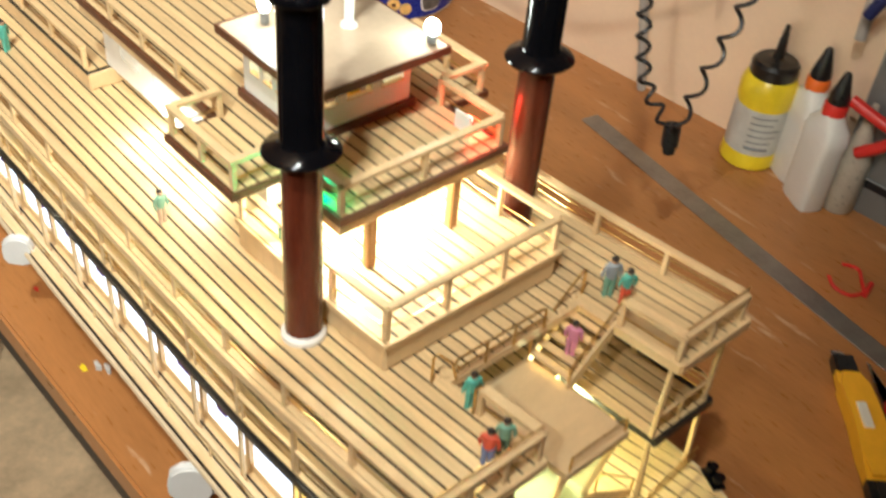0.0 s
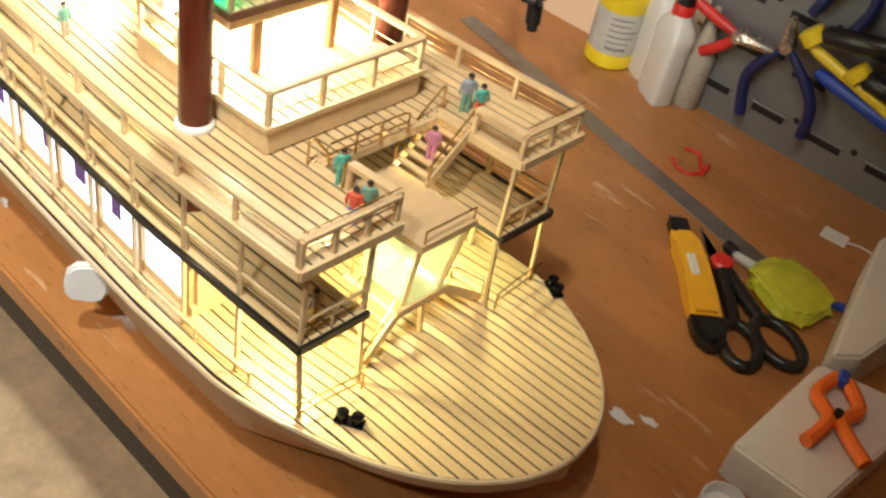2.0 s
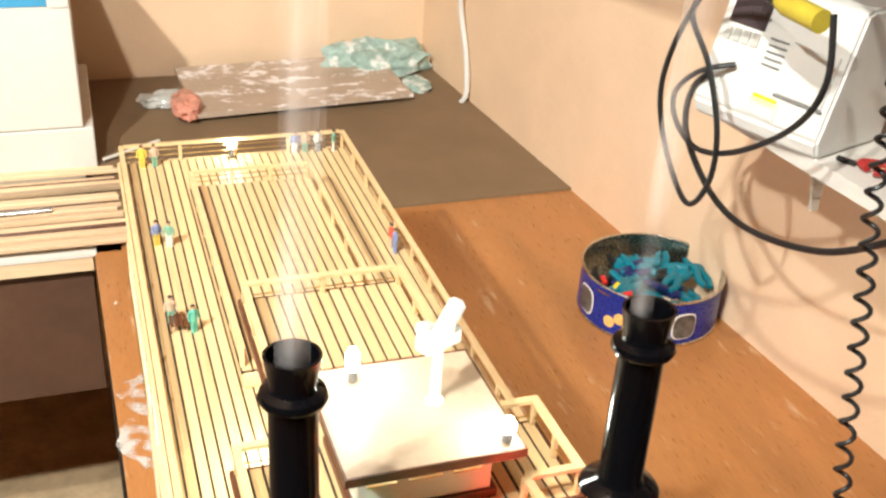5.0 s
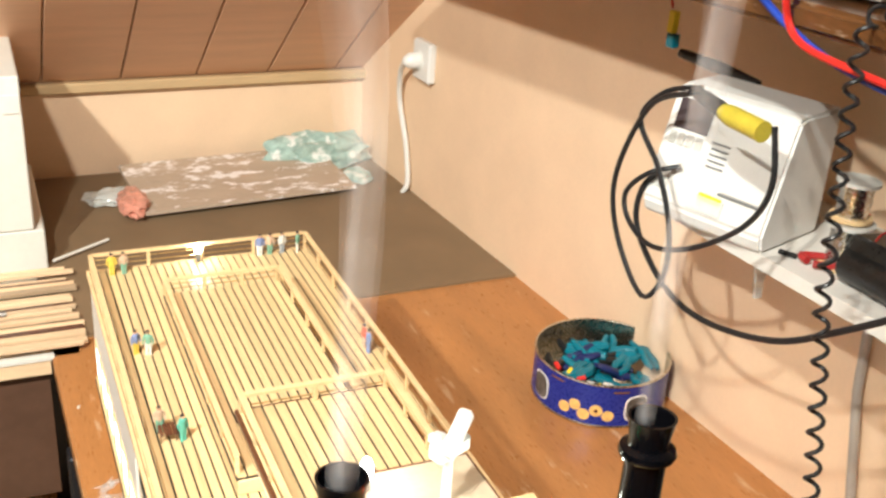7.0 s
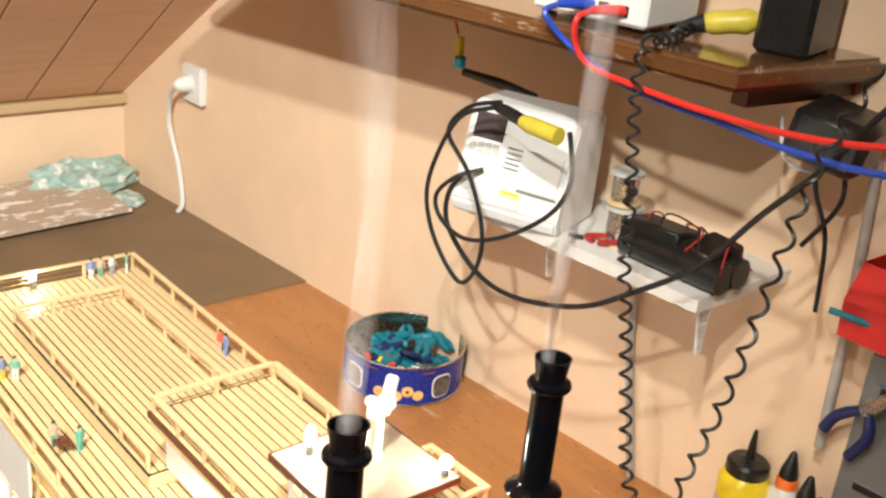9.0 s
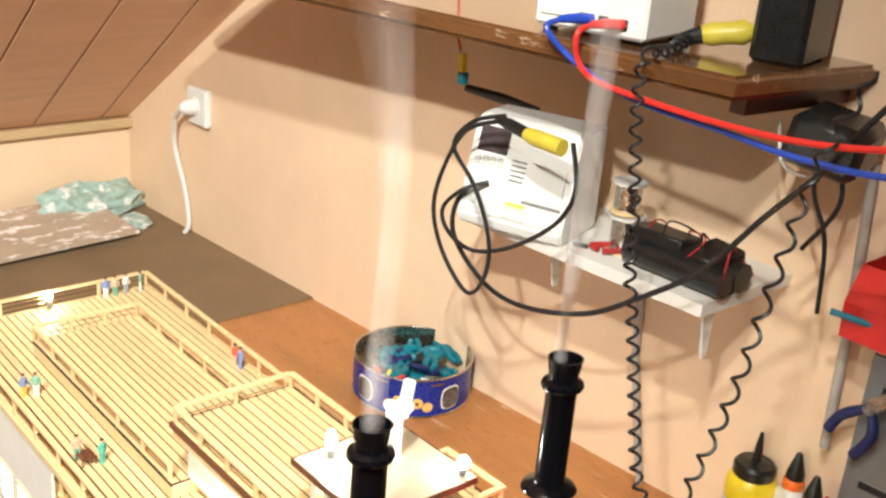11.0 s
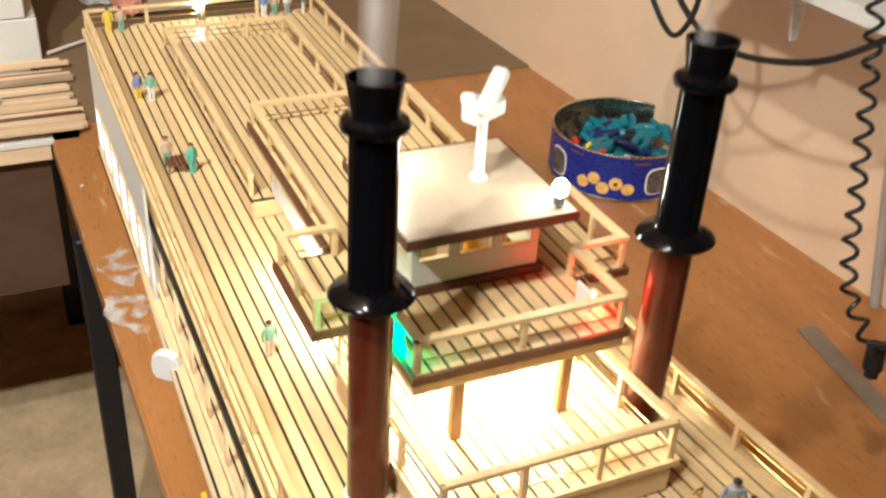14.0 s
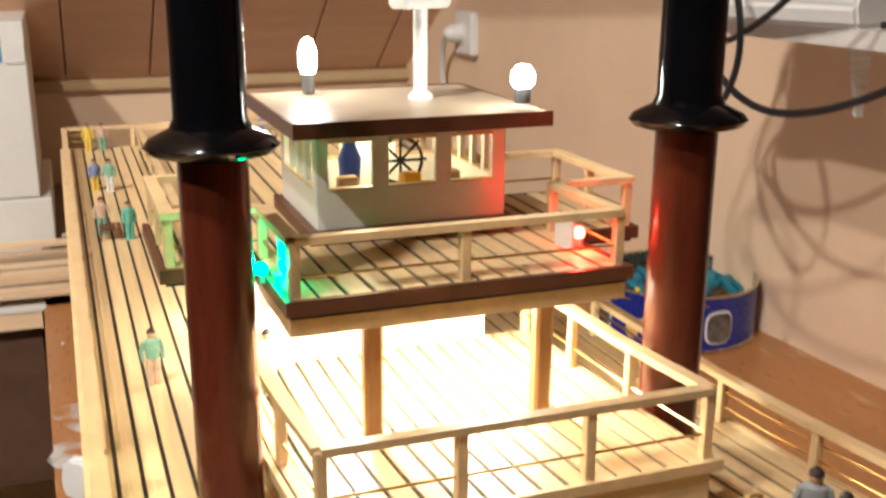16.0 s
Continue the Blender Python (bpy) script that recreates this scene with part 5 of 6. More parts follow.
# solder reels
for z, r in ((SZ, 0.024), (SZ + 0.052, 0.0215)):
    c = Vector((0.556, 0.318 if z == SZ else 0.321, z))
    h = 0.05 if z == SZ else 0.042
    reel = empty("solder_reel", c, "reel of silvery solder wire standing on the shelf", "solder reel", "solder reels")
    for q in (0.0, h - 0.004):
        bm = B()
        lathe(bm, c + Vector((0, 0, q)), [(r, 0), (r, 0.0035)], 24)
        part("flange", bm, TRIM if q == 0 else LABEL, reel, "reel flange", smooth=True)
    bm = B()
    lathe(bm, c + Vector((0, 0, 0.003)), [(r * 0.74, 0)] + [(r * (0.74 + 0.03 * (k % 2)), 0.001 + (h - 0.008) * k / 16) for k in range(17)], 24)
    part("wire", bm, CHROME, reel, "wound solder wire", smooth=True)
# black tool with red leads
tl = empty("battery_pack", (0.560, 0.20, SZ), "black battery holder with red and black leads on the shelf", "battery pack")
bm = B()
for k in range(2):
    tube(bm, [(0.540 + 0.034 * k, 0.150, SZ + 0.020), (0.535 + 0.034 * k, 0.290, SZ + 0.020)], 0.0185, 16)
box(bm, (0.556, 0.255, SZ + 0.036), (0.052, 0.075, 0.026), rot(0, 8, 4), 0.003)
box(bm, (0.565, 0.190, SZ + 0.034), (0.060, 0.050, 0.024), rot(0, -6, -8), 0.003)
part("case", bm, BLACKPLASTIC, tl, smooth=True)
random.seed(5)
for k in range(5):
    bm = B()
    y = 0.150 + 0.03 * k
    tube(bm, smoothed([(0.530, y, SZ + 0.028), (0.545, y + random.uniform(-0.02, 0.02), SZ + 0.055 + random.uniform(0, 0.012)), (0.575, y + random.uniform(-0.03, 0.03), SZ + 0.050), (0.595, y, SZ + 0.02)]), 0.0012, 6)
    part("lead", bm, (DARKRED, RUBBER)[k % 2], tl, "thin lead", smooth=True)
bm = B()
for s in (-1, 1):
    tube(bm, smoothed([(0.520, 0.325 + s * 0.004, SZ + 0.006), (0.524, 0.33 + s * 0.012, SZ + 0.006), (0.545, 0.318 + s * 0.013, SZ + 0.006), (0.556, 0.310 + s * 0.008, SZ + 0.006)]), 0.004, 8)
tagged(part("small_pliers", bm, DARKRED, None, smooth=True), "small red handled pliers on the shelf", "pliers")
bm = B()
tube(bm, [(0.520, 0.345, SZ + 0.003), (0.512, 0.362, SZ + 0.003)], 0.003, 8)
tagged(part("screw_bit", bm, BLACKPLASTIC), "short black rod on the shelf", "rod")

# ---- varnished upper shelf ----
UZ = 0.640
us = empty("upper_shelf", (0.61, 0.6, UZ), "varnished brown wooden shelf above the bench, edge worn pale", "shelf")
bm = B()
prism(bm, [(0.453, 0.129), (wall_at(0.11), 0.105), (wall_at(1.10), 1.10), (0.302, 1.10)], UZ, UZ + 0.026)
bmesh.ops.bevel(bm, geom=[e for e in bm.edges if abs(e.verts[0].co.z - e.verts[1].co.z) < 1e-6], offset=0.006, segments=3, affect="EDGES")
part("shelf_board", bm, VARNISH, us)
bm = B()
box(bm, (0.60, 0.150, UZ - 0.012), (0.19, 0.02, 0.022), rot(0, 0, -4))
part("bracket", bm, DARKWOOD, us, "dark wooden bracket")
bs = empty("bench_supply", (0.517, 0.353, UZ + 0.026), "white bench supply with red and blue lead sockets", "power supply")
SUPPLY = Matrix.Translation((0.4585, 0.340, UZ + 0.0262)) @ Matrix.Rotation(radians(12), 4, "Z")


def on_supply(name, c, size, mat, label="", bevel=0.001):
    """A piece of the supply: c from the foot of its face, across it and up."""
    bm = B()
    box(bm, c, size, None, bevel)
    bmesh.ops.transform(bm, matrix=SUPPLY, verts=bm.verts)
    return part(name, bm, mat, bs, label)


on_supply("case", (0.065, 0, 0.056), (0.13, 0.146, 0.100), WHITEPLASTIC, bevel=0.004)
for x in (0.02, 0.11):
    for y in (-0.06, 0.06):
        on_supply("foot", (x, y, 0.003), (0.014, 0.014, 0.0062), BLACKPLASTIC, "black rubber foot")
on_supply("display", (-0.001, -0.012, 0.078), (0.004, 0.098, 0.034), DARKPRINT, "dark display")
on_supply("switch", (-0.001, 0.050, 0.026), (0.004, 0.026, 0.013), CARD, "grey rocker switch")
for y in (-0.045, -0.020, 0.005):
    on_supply("socket", (-0.001, y, 0.022), (0.005, 0.012, 0.012), BLACKPLASTIC, "black socket")
for y, mat, name in ((-0.045, RED, "red plug"), (-0.005, BLUE, "blue plug")):
    bm = B()
    tube(bm, [SUPPLY @ Vector(p) for p in ((0.0, y, 0.022), (-0.02, y + 0.010, 0.023), (-0.036, y + 0.020, 0.022))], [0.0065, 0.006, 0.0045], 10)
    part("plug", bm, mat, bs, name, smooth=True)
for mat, y, pts in ((RED, -0.045, [(0.413, 0.307, 0.650), (0.413, 0.280, 0.634), (0.413, 0.215, 0.629), (0.413, 0.128, 0.627), (0.413, 0.034, 0.631), (0.413, -0.056, 0.646), (0.422, -0.167, 0.680)]),
                    (BLUE, -0.005, [(0.415, 0.325, 0.652), (0.420, 0.270, 0.631), (0.422, 0.206, 0.621), (0.422, 0.112, 0.618), (0.422, 0.036, 0.614), (0.422, -0.057, 0.620), (0.431, -0.167, 0.644)])):
    bm = B()
    tube(bm, smoothed([SUPPLY @ Vector((-0.034, y + 0.019, 0.022)), SUPPLY @ Vector((-0.060, y + 0.022, 0.014))] + pts), 0.0034, 8)
    part("lead", bm, mat, bs, "thick flexible lead", smooth=True)
tool = empty("screwdriver", (0.55, 0.24, UZ + 0.03), "yellow and black handled tool lying on the upper shelf", "tool")
bm = B()
lathe(bm, (0.545, 0.245, UZ + 0.043), [(0.010, 0), (0.0135, 0.010), (0.0125, 0.030), (0.0145, 0.046), (0.009, 0.056)], 14, turn=rot(80, 0, 35))
part("handle", bm, DULLYELLOW, tool, smooth=True)
bm = B()
tube(bm, [(0.545, 0.245, UZ + 0.043), (0.53, 0.262, UZ + 0.036), (0.50, 0.25, UZ + 0.033)], [0.011, 0.006, 0.004], 10)
part("shaft", bm, METALDARK, tool, smooth=True)
bm = B()
box(bm, (0.60, 0.165, UZ + 0.086), (0.10, 0.06, 0.120), rot(0, 0, 14), 0.006)
tagged(part("black_case", bm, BLACKPLASTIC), "black plastic case on the upper shelf", "case")
# socket block with dark leads hanging below the shelf end
bm = B()
box(bm, (0.610, 0.095, 0.590), (0.095, 0.085, 0.060), rot(10, 0, 14), 0.010)
blk = tagged(part("adapter", bm, BLACKPLASTIC, None, smooth=True), "black plug adapter hanging at the shelf end", "adapter")
for mat, r, pts in ((WHITEPLASTIC, 0.0022, [(0.60, 0.16, 0.60), (0.585, 0.135, 0.555), (0.60, 0.095, 0.553), (0.62, 0.075, 0.60)]), (RUBBER, 0.003, [(0.61, 0.11, 0.57), (0.60, 0.10, 0.53), (0.60, 0.075, 0.48), (0.59, 0.06, 0.40)]),
                    (RUBBER, 0.003, [(0.63, 0.10, 0.56), (0.60, 0.07, 0.55), (0.59, 0.065, 0.52), (0.58, 0.09, 0.47)])):
    bm = B()
    tube(bm, smoothed(pts), r, 6)
    part("lead", bm, mat, blk, "thin lead", smooth=True)

# ---- cables ----
cable = empty("cable", (0.48, 0.4, 0.4), "black power cable hanging in loops with a yellow handled iron", "cable")
for r, pts in ((0.0029, [(0.407, 0.414, 0.555), (0.403, 0.467, 0.530), (0.398, 0.498, 0.472), (0.398, 0.510, 0.414), (0.403, 0.490, 0.358), (0.405, 0.439, 0.320), (0.407, 0.411, 0.356), (0.407, 0.413, 0.408), (0.407, 0.447, 0.464), (0.407, 0.491, 0.504), (0.417, 0.469, 0.540), (0.430, 0.427, 0.556)]),
               (0.0029, [(0.418, 0.303, 0.556), (0.412, 0.285, 0.505), (0.410, 0.308, 0.457), (0.410, 0.377, 0.404), (0.412, 0.446, 0.376), (0.415, 0.498, 0.385), (0.417, 0.513, 0.412), (0.426, 0.488, 0.443), (0.453, 0.469, 0.455)]),
               (0.0033, [(0.453, 0.492, 0.446), (0.434, 0.506, 0.419), (0.430, 0.500, 0.373), (0.430, 0.438, 0.331), (0.430, 0.364, 0.325), (0.430, 0.262, 0.356), (0.430, 0.186, 0.407), (0.430, 0.114, 0.467), (0.430, 0.056, 0.544), (0.430, 0.008, 0.603), (0.430, -0.029, 0.661), (0.439, -0.075, 0.730)])):
    bm = B()
    tube(bm, smoothed(pts), r, 8)
    part("strand", bm, RUBBER, cable, "black cable", smooth=True)
bm = B()
tube(bm, [(0.427, 0.438, 0.550), (0.426, 0.417, 0.549), (0.425, 0.382, 0.545)], [0.005, 0.0075, 0.008], 12)
part("plug", bm, BLACKPLASTIC, cable, "black strain relief", smooth=True)
bm = B()
tube(bm, [(0.425, 0.384, 0.545), (0.425, 0.370, 0.544), (0.426, 0.325, 0.543)], [0.008, 0.0106, 0.0106], 14)
part("handle", bm, DULLYELLOW, cable, "yellow handle", smooth=True)

coil = empty("coiled_cord", (0.43, 0.12, 0.14), "black coiled cord hanging down to a plug", "cord")
left = [(0.56, 0.262, 0.680), (0.47, 0.228, 0.674), (0.412, 0.215, 0.672), (0.398, 0.205, 0.62), (0.382, 0.177, 0.521), (0.382, 0.170, 0.456), (0.380, 0.152, 0.390), (0.377, 0.133, 0.315), (0.374, 0.110, 0.230), (0.373, 0.077, 0.197), (0.372, 0.064, 0.189)]
right = [(0.374, 0.062, 0.192), (0.378, 0.053, 0.239), (0.382, 0.035, 0.319), (0.382, 0.019, 0.399), (0.382, 0.009, 0.474), (0.387, 0.002, 0.540), (0.391, -0.009, 0.625), (0.410, -0.034, 0.709)]
for pts, pitch in ((left, 0.0205), (right, 0.034)):
    axis = smoothed(pts, 40)
    out, phase = [], 0.0
    for i, p in enumerate(axis):
        d = (axis[min(i + 1, len(axis) - 1)] - axis[max(i - 1, 0)])
        step = (p - axis[i - 1]).length if i else 0
        phase += 2 * math.pi * step / pitch
        d.normalize()
        s = d.cross(Vector((1, 0, 0))).normalized()
        u = d.cross(s)
        ease = min(1, i / 10, (len(axis) - 1 - i) / 10)
        out.append(p + 0.0060 * ease * (math.cos(phase) * s + math.sin(phase) * u))
    bm = B()
    tube(bm, out, 0.0020, 7)
    part("coil", bm, RUBBER, coil, smooth=True)
bm = B()
tube(bm, [(0.383, 0.071, 0.189), (0.383, 0.069, 0.167)], 0.0085, 12)
tube(bm, [(0.383, 0.069, 0.169), (0.383, 0.068, 0.159)], 0.006, 12)
part("plug", bm, BLACKPLASTIC, coil, "black round plug", smooth=True)

wire = empty("hanging_wire", (0.52, 0.61, 0.54), "thin red wire hanging with a yellow and teal connector", "wire")
bm = B()
tube(bm, smoothed([(0.53, 0.64, 0.70), (0.52, 0.632, 0.65), (0.52, 0.627, 0.614), (0.52, 0.618, 0.592)]), 0.0016, 6)
part("lead", bm, RED, wire, smooth=True)
bm = B()
box(bm, (0.52, 0.613, 0.577), (0.009, 0.011, 0.026), None, 0.001)
part("connector", bm, YELLOW, wire, "yellow connector")
bm = B()
box(bm, (0.52, 0.609, 0.556), (0.011, 0.013, 0.016), None, 0.001)
part("connector", bm, TEAL, wire, "teal connector")
bm = B()
tube(bm, [(0.56, 0.642, 0.531), (0.565, 0.575, 0.531), (0.57, 0.507, 0.529)], [0.006, 0.008, 0.005], 10)
tagged(part("probe", bm, BLACKPLASTIC, None, smooth=True), "black probe resting on the power unit", "probe")

# pipes on the wall
bm = B()
tube(bm, [(0.672, 0.312, 0.0), (0.667, 0.352, 0.20), (0.666, 0.365, 0.36)], 0.006, 10)
tagged(part("conduit", bm, GREYPIPE, None, smooth=True), "grey conduit running down the wall", "pipe")
bm = B()
tube(bm, [(0.672, 0.052, 0.20), (0.676, 0.060, 0.36), (0.676, 0.075, 0.56)], 0.0065, 10)
tagged(part("rod", bm, GREYPIPE, None, smooth=True), "grey rod standing against the wall", "rod")
for k in range(2):
    bm = B()
    z, y = 0.372 + 0.155 * k, 0.012 - 0.02 * k
    prof = [(0.62, 0.0), (0.615, 0.045), (0.64, 0.085), (0.70, 0.085), (0.70, 0.0)]
    lo = [bm.verts.new((x, y - 0.09, z + q)) for x, q in prof]
    hi = [bm.verts.new((x, y + 0.032, z + q)) for x, q in prof]
    bm.faces.new(lo)
    bm.faces.new(hi[::-1])
    for q in range(5):
        if q != 2:
            bm.faces.new((lo[q], lo[(q + 1) % 5], hi[(q + 1) % 5], hi[q]))
    tagged(part("storage_bin", bm, RED), "red plastic storage bin on the wall", "bin", "red bins")
bm = B()
tube(bm, [(0.60, 0.05, 0.405), (0.625, 0.0, 0.398)], 0.004, 8)
tagged(part("marker", bm, TEAL, None, smooth=True), "teal pencil in the red bin", "pencil")

# ---- grey tool plate with hanging tools ----
plate = empty("tool_plate", (0.7, -0.2, 0), "grey slotted metal tool plate standing against the wall", "tool rack")
bm = B()
prism(bm, [(wall_at(0.024, 0.024), 0.024), (wall_at(-0.55, 0.024), -0.55), (wall_at(-0.55, 0.018), -0.55), (wall_at(0.024, 0.018), 0.024)], 0.0, 0.34)
part("panel", bm, GREYMETAL, plate)
for r in range(5):
    for c in range(7):
        y, z = -0.018 - 0.078 * c - 0.03 * (r % 2), 0.040 + 0.065 * r
        bm = B()
        box(bm, on_wall(y, z, 0.0246), (0.0012, 0.044, 0.010), wr, 0.0004)
        part("slot", bm, METALDARK, plate)
        bm = B()
        box(bm, on_wall(y, z + 0.0065, 0.0255), (0.003, 0.050, 0.0025), wr, 0.0008)
        part("slot_lip", bm, GREYMETAL, plate)
        bm = B()
        lathe(bm, on_wall(y - 0.037, z + 0.01, 0.0245), [(0.004, 0), (0.003, 0.0015)], 10, turn=wr @ rot(0, -90, 0))
        part("screw", bm, METALDARK, plate)


def pliers(name, handle, pivot, ends, jaw, label):
    """Pliers on the plate: a steel head with two curved handles."""
    pv = on_wall(*pivot, 0.046)
    ob = empty(name, pv, label, "pliers", "pliers on the rack")
    for e, bend in ends:
        q = on_wall(*e, 0.046)
        mid = (pv + q) / 2 + Vector((0, bend, 0))
        bm = B()
        pts = smoothed([pv, mid, q], 6)
        tube(bm, pts, [0.004 + 0.003 * min(1, i / 4) for i in range(len(pts))], 10)
        part("handle", bm, handle, ob, "dipped plastic handle", smooth=True)
    bm = B()
    tip = on_wall(*jaw, 0.046)
    tube(bm, [pv, (pv + tip) / 2, tip], [0.010, 0.008, 0.003], 8)
    tube(bm, [pv + Vector((-0.009, 0, 0)), pv + Vector((0.009, 0, 0))], 0.008, 12)
    part("jaw", bm, CHROME, ob, "steel jaws", smooth=True)


pliers("pliers", RED, (-0.035, 0.125), (((0.030, 0.140), 0.004), ((0.004, 0.084), -0.004)), (-0.085, 0.128), "small red handled pliers hanging on the rack")
pliers("pliers", NAVY, (-0.095, 0.142), (((-0.072, 0.034), 0.022), ((-0.152, 0.046), -0.022)), (-0.088, 0.178), "blue handled pliers hanging open on the rack")
pliers("pliers", NAVY, (0.002, 0.285), (((0.046, 0.235), 0.010), ((0.010, 0.215), -0.012)), (-0.03, 0.320), "blue handled pliers hanging on the rack")
pliers("pliers", NAVY, (-0.16, 0.265), (((-0.105, 0.19), 0.012), ((-0.15, 0.18), -0.010)), (-0.20, 0.30), "blue handled pliers hanging on the rack")
qc = empty("bar_clamp", on_wall(-0.16, 0.17, 0.05), "yellow and black bar clamp hanging on the rack", "clamp")
for a, b, r, mat in (((-0.112, 0.178), (-0.128, 0.165), 0.015, YELLOW), ((-0.176, 0.160), (-0.190, 0.150), 0.015, YELLOW), ((-0.128, 0.178), (-0.215, 0.200), 0.012, BLACKPLASTIC), ((-0.190, 0.155), (-0.25, 0.150), 0.012, BLACKPLASTIC),
                     ((-0.12, 0.160), (-0.25, 0.125), 0.007, YELLOW), ((-0.14, 0.135), (-0.27, 0.110), 0.008, BLUE)):
    bm = B()
    p, q = on_wall(*a, 0.055), on_wall(*b, 0.055)
    tube(bm, [p, p + (q - p) * 0.1, p + (q - p) * 0.9, q], [r * 0.6, r, r, r * 0.6], 12)
    part("grip", bm, mat, qc, smooth=True)

# ---- tools lying on the bench ----
kn = empty("utility_knife", (0.38, -0.21, 0), "amber yellow utility knife with a black end", "knife")
a, b = Vector((0.432, -0.157, 0.010)), Vector((0.314, -0.283, 0.010))
d = (b - a).normalized()
side = Vector((-d.y, d.x, 0))
ang = Matrix.Rotation(math.atan2(d.y, d.x), 3, "Z")


def slab_along(a, d, side, rows, z0, z1, bev=0.002):
    """A flat body along d: rows of (distance, left, right)."""
    bm = B()
    ol = [a + d * t + side * l for t, l, r in rows] + [a + d * t - side * r for t, l, r in rows[::-1]]
    prism(bm, [(p.x, p.y) for p in ol], z0, z1)
    bmesh.ops.bevel(bm, geom=[e for e in bm.edges if abs(e.verts[0].co.z - e.verts[1].co.z) < 1e-6], offset=bev, segments=2, affect="EDGES")
    return bm


part("body", slab_along(a, d, side, [(0, 0.012, 0.012), (0.02, 0.015, 0.013), (0.06, 0.017, 0.012), (0.10, 0.016, 0.015), (0.132, 0.016, 0.017)], 0.001, 0.020, 0.005), AMBER, kn, smooth=True)
part("end_cap", slab_along(a + d * 0.130, d, side, [(0, 0.0165, 0.0175), (0.02, 0.017, 0.018), (0.034, 0.012, 0.014), (0.042, 0.004, 0.006)], 0.0005, 0.0205, 0.005), BLACKPLASTIC, kn, "black end cap", smooth=True)
part("slider", slab_along(a - d * 0.022, d, side, [(0, 0.010, 0.010), (0.024, 0.011, 0.011)], 0.002, 0.017, 0.002), BLACKPLASTIC, kn, "black nose")
part("blade", slab_along(a - d * 0.032, d, side, [(0, 0.003, 0.008), (0.012, 0.008, 0.008)], 0.008, 0.0095, 0.0002), CHROME, kn, "steel blade tip")
part("thumb_slide", slab_along(a + d * 0.045, d, side, [(0, 0.003, 0.006), (0.03, 0.003, 0.006)], 0.019, 0.023, 0.001), CARD, kn, "grey slide button")

sc = empty("scissors", (0.39, -0.25, 0), "black handled scissors with a red pivot", "scissors")
p0 = Vector((0.428, -0.214, 0.007))
for tip, hc, ra in ((Vector((0.468, -0.160, 0)), Vector((0.345, -0.293, 0)), 0.022), (Vector((0.462, -0.168, 0)), Vector((0.382, -0.316, 0)), 0.024)):
    dd = (Vector((tip.x, tip.y, 0)) - Vector((p0.x, p0.y, 0)))
    L = dd.length
    dd.normalize()
    ss = Vector((-dd.y, dd.x, 0))
    part("blade", slab_along(Vector((p0.x, p0.y, 0)), dd, ss, [(-0.01, 0.006, 0.006), (L * 0.5, 0.005, 0.005), (L, 0.001, 0.001)], 0.004, 0.0062, 0.0003), CHROME, sc, "steel blade")
    hd = (hc - Vector((p0.x, p0.y, 0)))
    HL = hd.length
    hd.normalize()
    hs = Vector((-hd.y, hd.x, 0))
    bm = B()
    pts = [Vector((p0.x, p0.y, 0.008)), Vector((p0.x, p0.y, 0.008)) + hd * (HL - ra * 1.2)]
    tube(bm, pts, [0.010, 0.007], 10)
    loop = [hc + hd * (1.35 * ra * math.cos(t)) + hs * (0.86 * ra * math.sin(t)) + Vector((0, 0, 0.008)) for t in (2 * math.pi * k / 28 for k in range(29))]
    tube(bm, loop, 0.0062, 10, caps=False)
    part("handle", bm, BLACKPLASTIC, sc, "black plastic handle", smooth=True)
bm = B()
lathe(bm, p0 + Vector((0, 0, 0.004)), [(0.0125, 0), (0.0125, 0.005), (0.010, 0.0075)], 24)
part("pivot", bm, RED, sc, "red pivot cap", smooth=True)

lm = empty("squeezed_tube", (0.46, -0.27, 0), "lime yellow plastic bag with a brush handle beside the scissors", "plastic bag")
bm = B()
bmesh.ops.create_icosphere(bm, subdivisions=4, radius=1)
tz = rot(0, 0, 76)
for v in bm.verts:
    e = 0.6
    co = Vector([math.copysign(abs(q) ** e, q) for q in v.co])
    n1 = noise.noise(v.co * 2.2) * 0.16 + noise.noise(v.co * 6) * 0.10
    v.co = Vector((0.455, -0.284, 0.014)) + tz @ Vector((co.x * 0.041, co.y * 0.035, co.z * 0.013)) * (1 + n1)
    v.co.z = max(0.0005, v.co.z)
part("bag", bm, LIME, lm, "crumpled lime plastic", smooth=True)
bm = B()
tube(bm, [(0.457, -0.243, 0.011), (0.459, -0.215, 0.008), (0.462, -0.206, 0.008)], [0.006, 0.0055, 0.003], 10)
part("neck", bm, CLEARPLASTIC, lm, "clear neck", smooth=True)
bm = B()
tube(bm, [(0.460, -0.212, 0.009), (0.464, -0.198, 0.009)], 0.0065, 10)
part("cap", bm, BLACKPLASTIC, lm, "black tip", smooth=True)
bm = B()
tube(bm, [(0.478, -0.322, 0.012), (0.484, -0.333, 0.012)], 0.005, 10)
part("clip", bm, BLUE, lm, "blue clip", smooth=True)

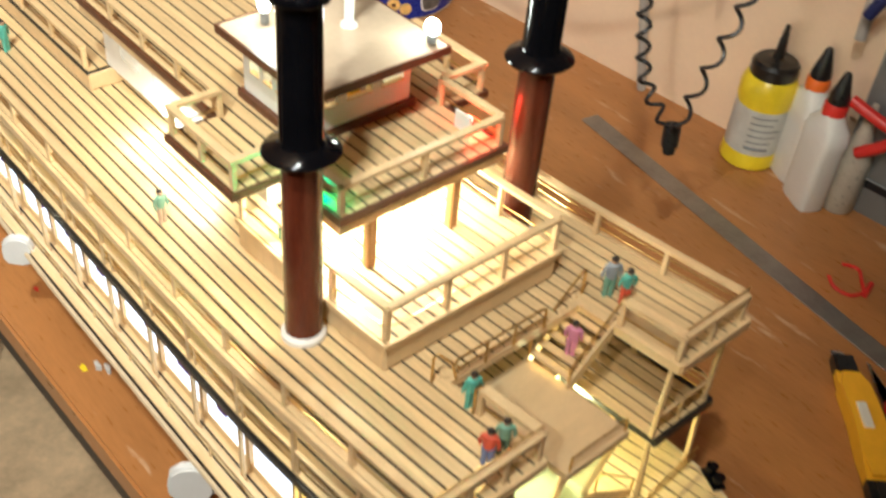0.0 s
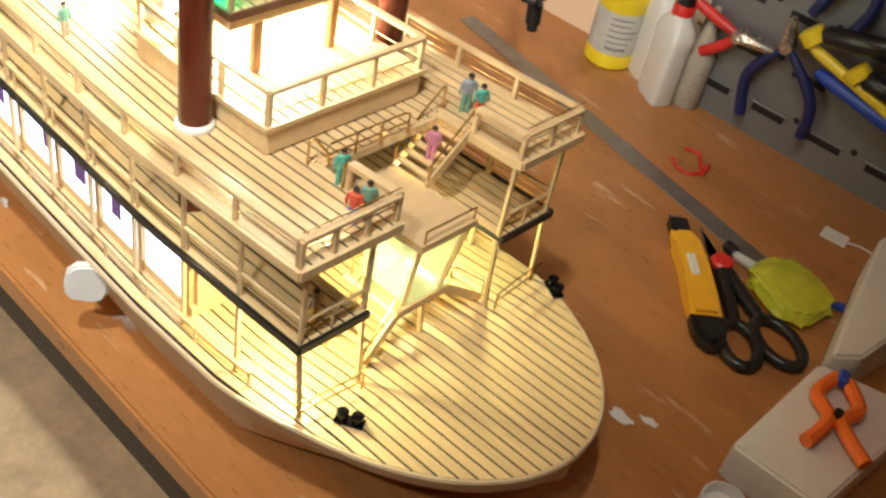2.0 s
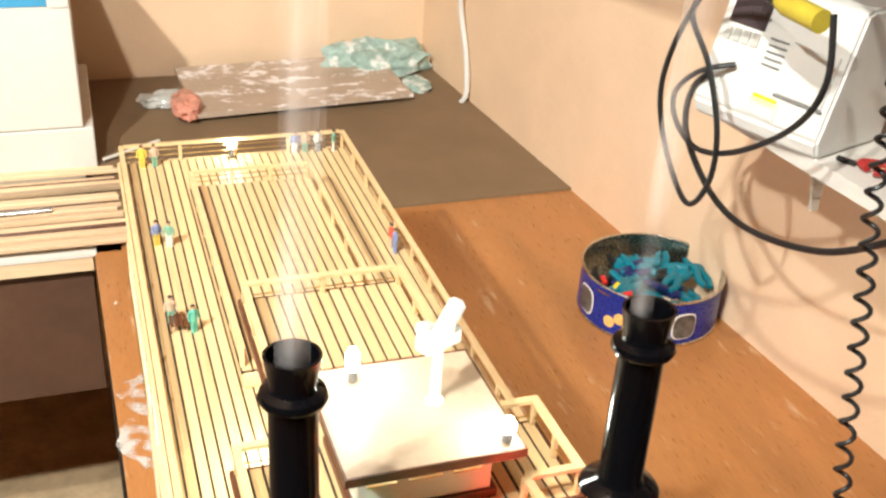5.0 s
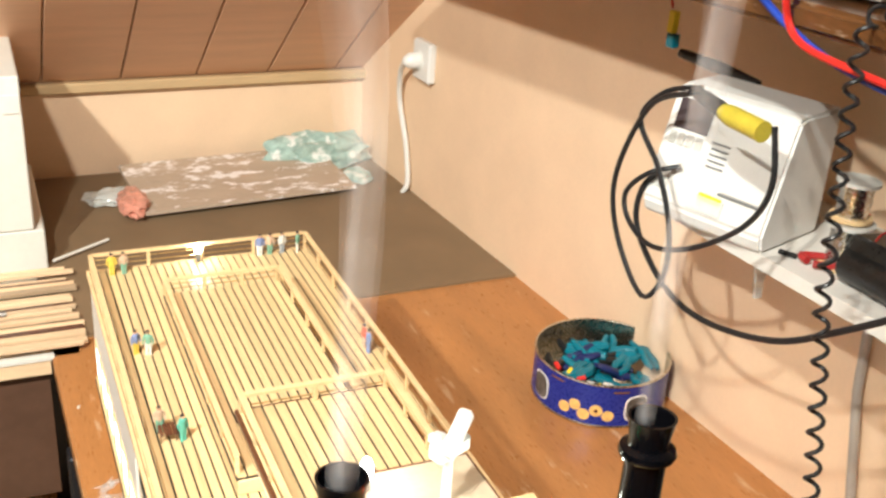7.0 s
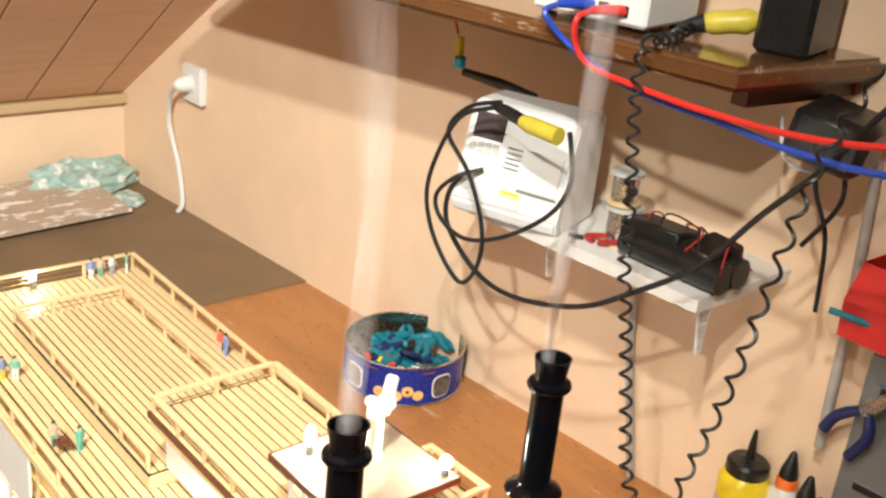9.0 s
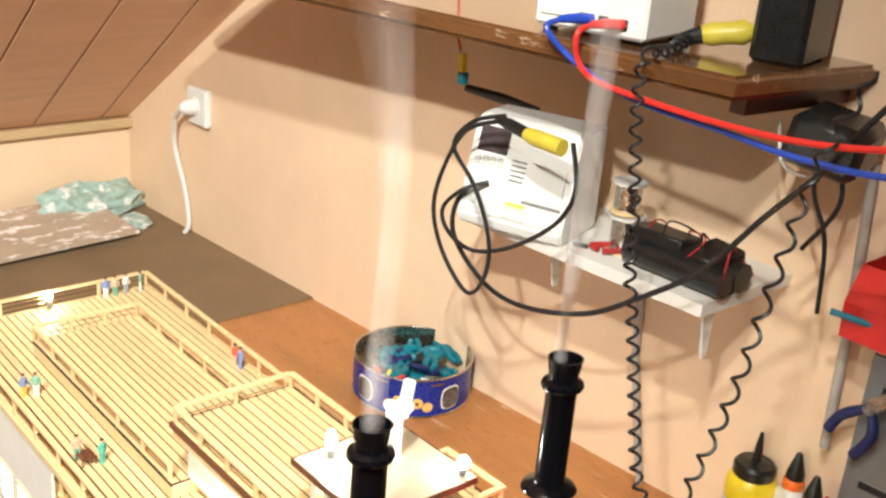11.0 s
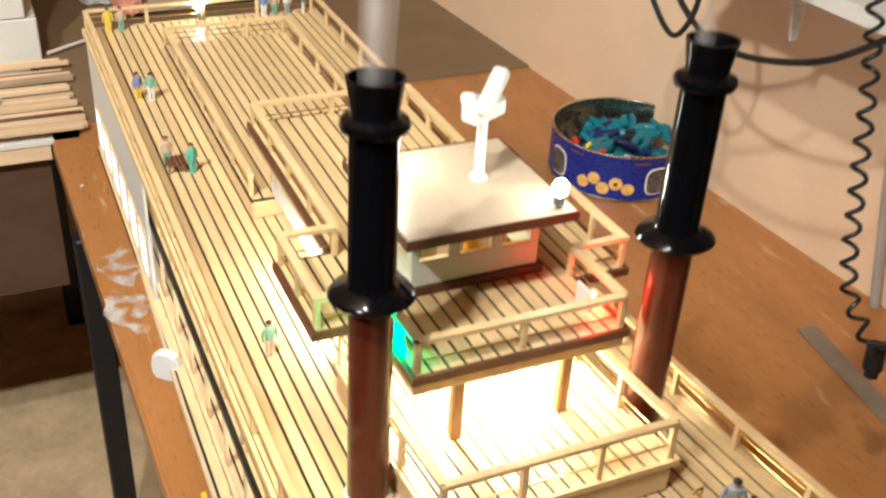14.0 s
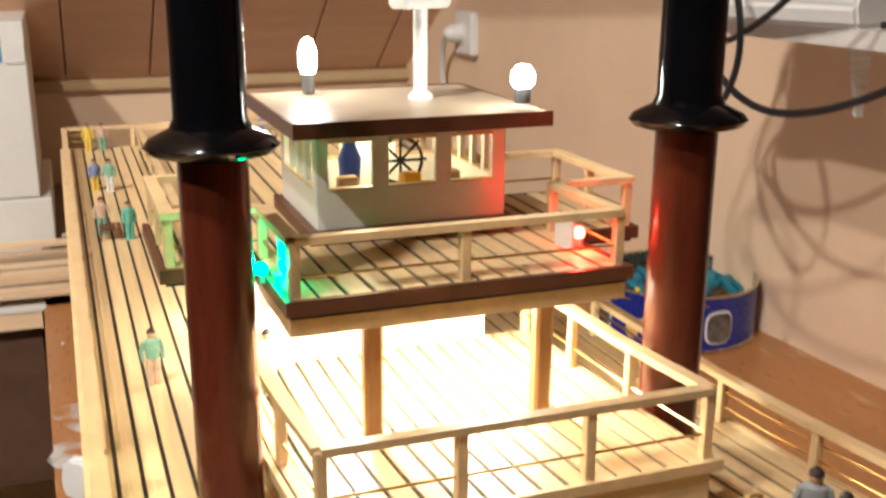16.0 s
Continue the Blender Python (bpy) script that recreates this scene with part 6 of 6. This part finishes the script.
# white foam blocks with an orange spring clamp
bm = B()
prism(bm, [(0.198, -0.368), (0.204, -0.452), (0.385, -0.462), (0.352, -0.366)], 0.0, 0.044)
bmesh.ops.bevel(bm, geom=list(bm.edges), offset=0.003, segments=2, affect="EDGES")
tagged(part("foam_block", bm, CARD), "white block lying on the bench", "block", "white blocks")
bm = B()
prism(bm, [(0.350, -0.372), (0.374, -0.392), (0.70, -0.42), (0.66, -0.345), (0.56, -0.315)], 0.0, 0.060)
bmesh.ops.bevel(bm, geom=list(bm.edges), offset=0.003, segments=2, affect="EDGES")
tagged(part("foam_block", bm, CARD), "white block lying on the bench", "block", "white blocks")
oc = empty("spring_clamp", (0.285, -0.415, 0.044), "orange plastic spring clamp with blue jaw pads", "clamp")
for s, end in ((1, Vector((0.247, -0.408, 0.052))), (-1, Vector((0.268, -0.455, 0.052)))):
    pv = Vector((0.290, -0.412, 0.054))
    jaw = Vector((0.338, -0.392, 0.054))
    dirv = (jaw - pv).normalized()
    sv = Vector((-dirv.y, dirv.x, 0))
    bm = B()
    tube(bm, smoothed([end, (end + pv) / 2, pv + sv * 0.006 * s, pv + dirv * 0.022 + sv * 0.019 * s, jaw + sv * 0.005 * s]), 0.0068, 8)
    part("arm", bm, ORANGE, oc, smooth=True)
bm = B()
box(bm, (0.337, -0.3925, 0.056), (0.016, 0.010, 0.012), rot(0, 0, 20), 0.002)
part("pad", bm, BLUE, oc, "blue jaw pads")
bm = B()
tube(bm, [(0.290, -0.412, 0.046), (0.290, -0.412, 0.064)], 0.004, 10)
part("pin", bm, METALDARK, oc, "dark pivot pin")
# small jar lid, tag, scraps
bm = B()
lathe(bm, (0.166, -0.392, 0), [(0.018, 0), (0.020, 0.002), (0.020, 0.018), (0.0185, 0.018), (0.0175, 0.006)], 28)
tagged(part("small_cup", bm, WHITEPLASTIC, None, smooth=True), "small white plastic cup on the bench", "cup")
bm = B()
box(bm, (0.601, -0.262, 0.001), (0.030, 0.022, 0.0015), rot(0, 0, -80))
tg = tagged(part("tag", bm, CARD), "white tag with a thin tie", "tag")
bm = B()
tube(bm, [(0.604, -0.276, 0.001), (0.609, -0.292, 0.003), (0.611, -0.318, 0.002)], 0.0011, 6)
part("tie", bm, WHITEPLASTIC, tg)
bm = B()
tube(bm, smoothed([(0.553, -0.060, 0.002), (0.541, -0.075, 0.003), (0.545, -0.092, 0.002), (0.560, -0.098, 0.003), (0.573, -0.088, 0.004), (0.590, -0.074, 0.002), (0.582, -0.058, 0.003)]), 0.0021, 6)
tube(bm, [(0.556, -0.102, 0.003), (0.580, -0.096, 0.003)], 0.003, 6)
tagged(part("wire_scrap", bm, RED, None, smooth=True), "bent scrap of red wire on the bench", "wire")
random.seed(21)
for c, r, mat, lab in (((0.180, -0.276), 0.014, CARD, "white paper scrap on the bench"), ((0.197, -0.295), 0.009, CARD, "white paper scrap on the bench"), ((0.334, -0.243), 0.003, CARD, "tiny white paper scrap on the bench"), ((-0.111, 0.068), 0.017, SMEAR, "dried white paint blot on the bench"),
                       ((-0.140, 0.69), 0.048, SMEAR, "dried white paint blot on the bench"), ((-0.150, 0.595), 0.052, SMEAR, "dried white paint blot on the bench"), ((-0.134, 0.285), 0.005, YELLOW, "tiny yellow scrap on the bench"), ((-0.124, 0.278), 0.005, CLEARPLASTIC, "tiny clear bead on the bench"),
                       ((-0.118, 0.270), 0.005, CLEARPLASTIC, "tiny clear bead on the bench"), ((-0.123, 0.408), 0.004, RED, "red paint spot on the bench"), ((-0.158, 0.90), 0.004, CARD, "tiny white paper scrap on the bench")):
    bm = B()
    n = 14
    ol = []
    for k in range(n):
        t = 2 * math.pi * k / n
        q = r * (0.55 + 0.6 * random.random())
        ol.append((c[0] + 0.55 * q * math.cos(t), c[1] + 1.1 * q * math.sin(t)))
    prism(bm, ol, 0.0003, 0.0006 if mat is SMEAR else 0.0012 if mat is not CLEARPLASTIC else 0.006)
    tagged(part("scrap", bm, mat), lab, "scrap", "scraps on the bench")
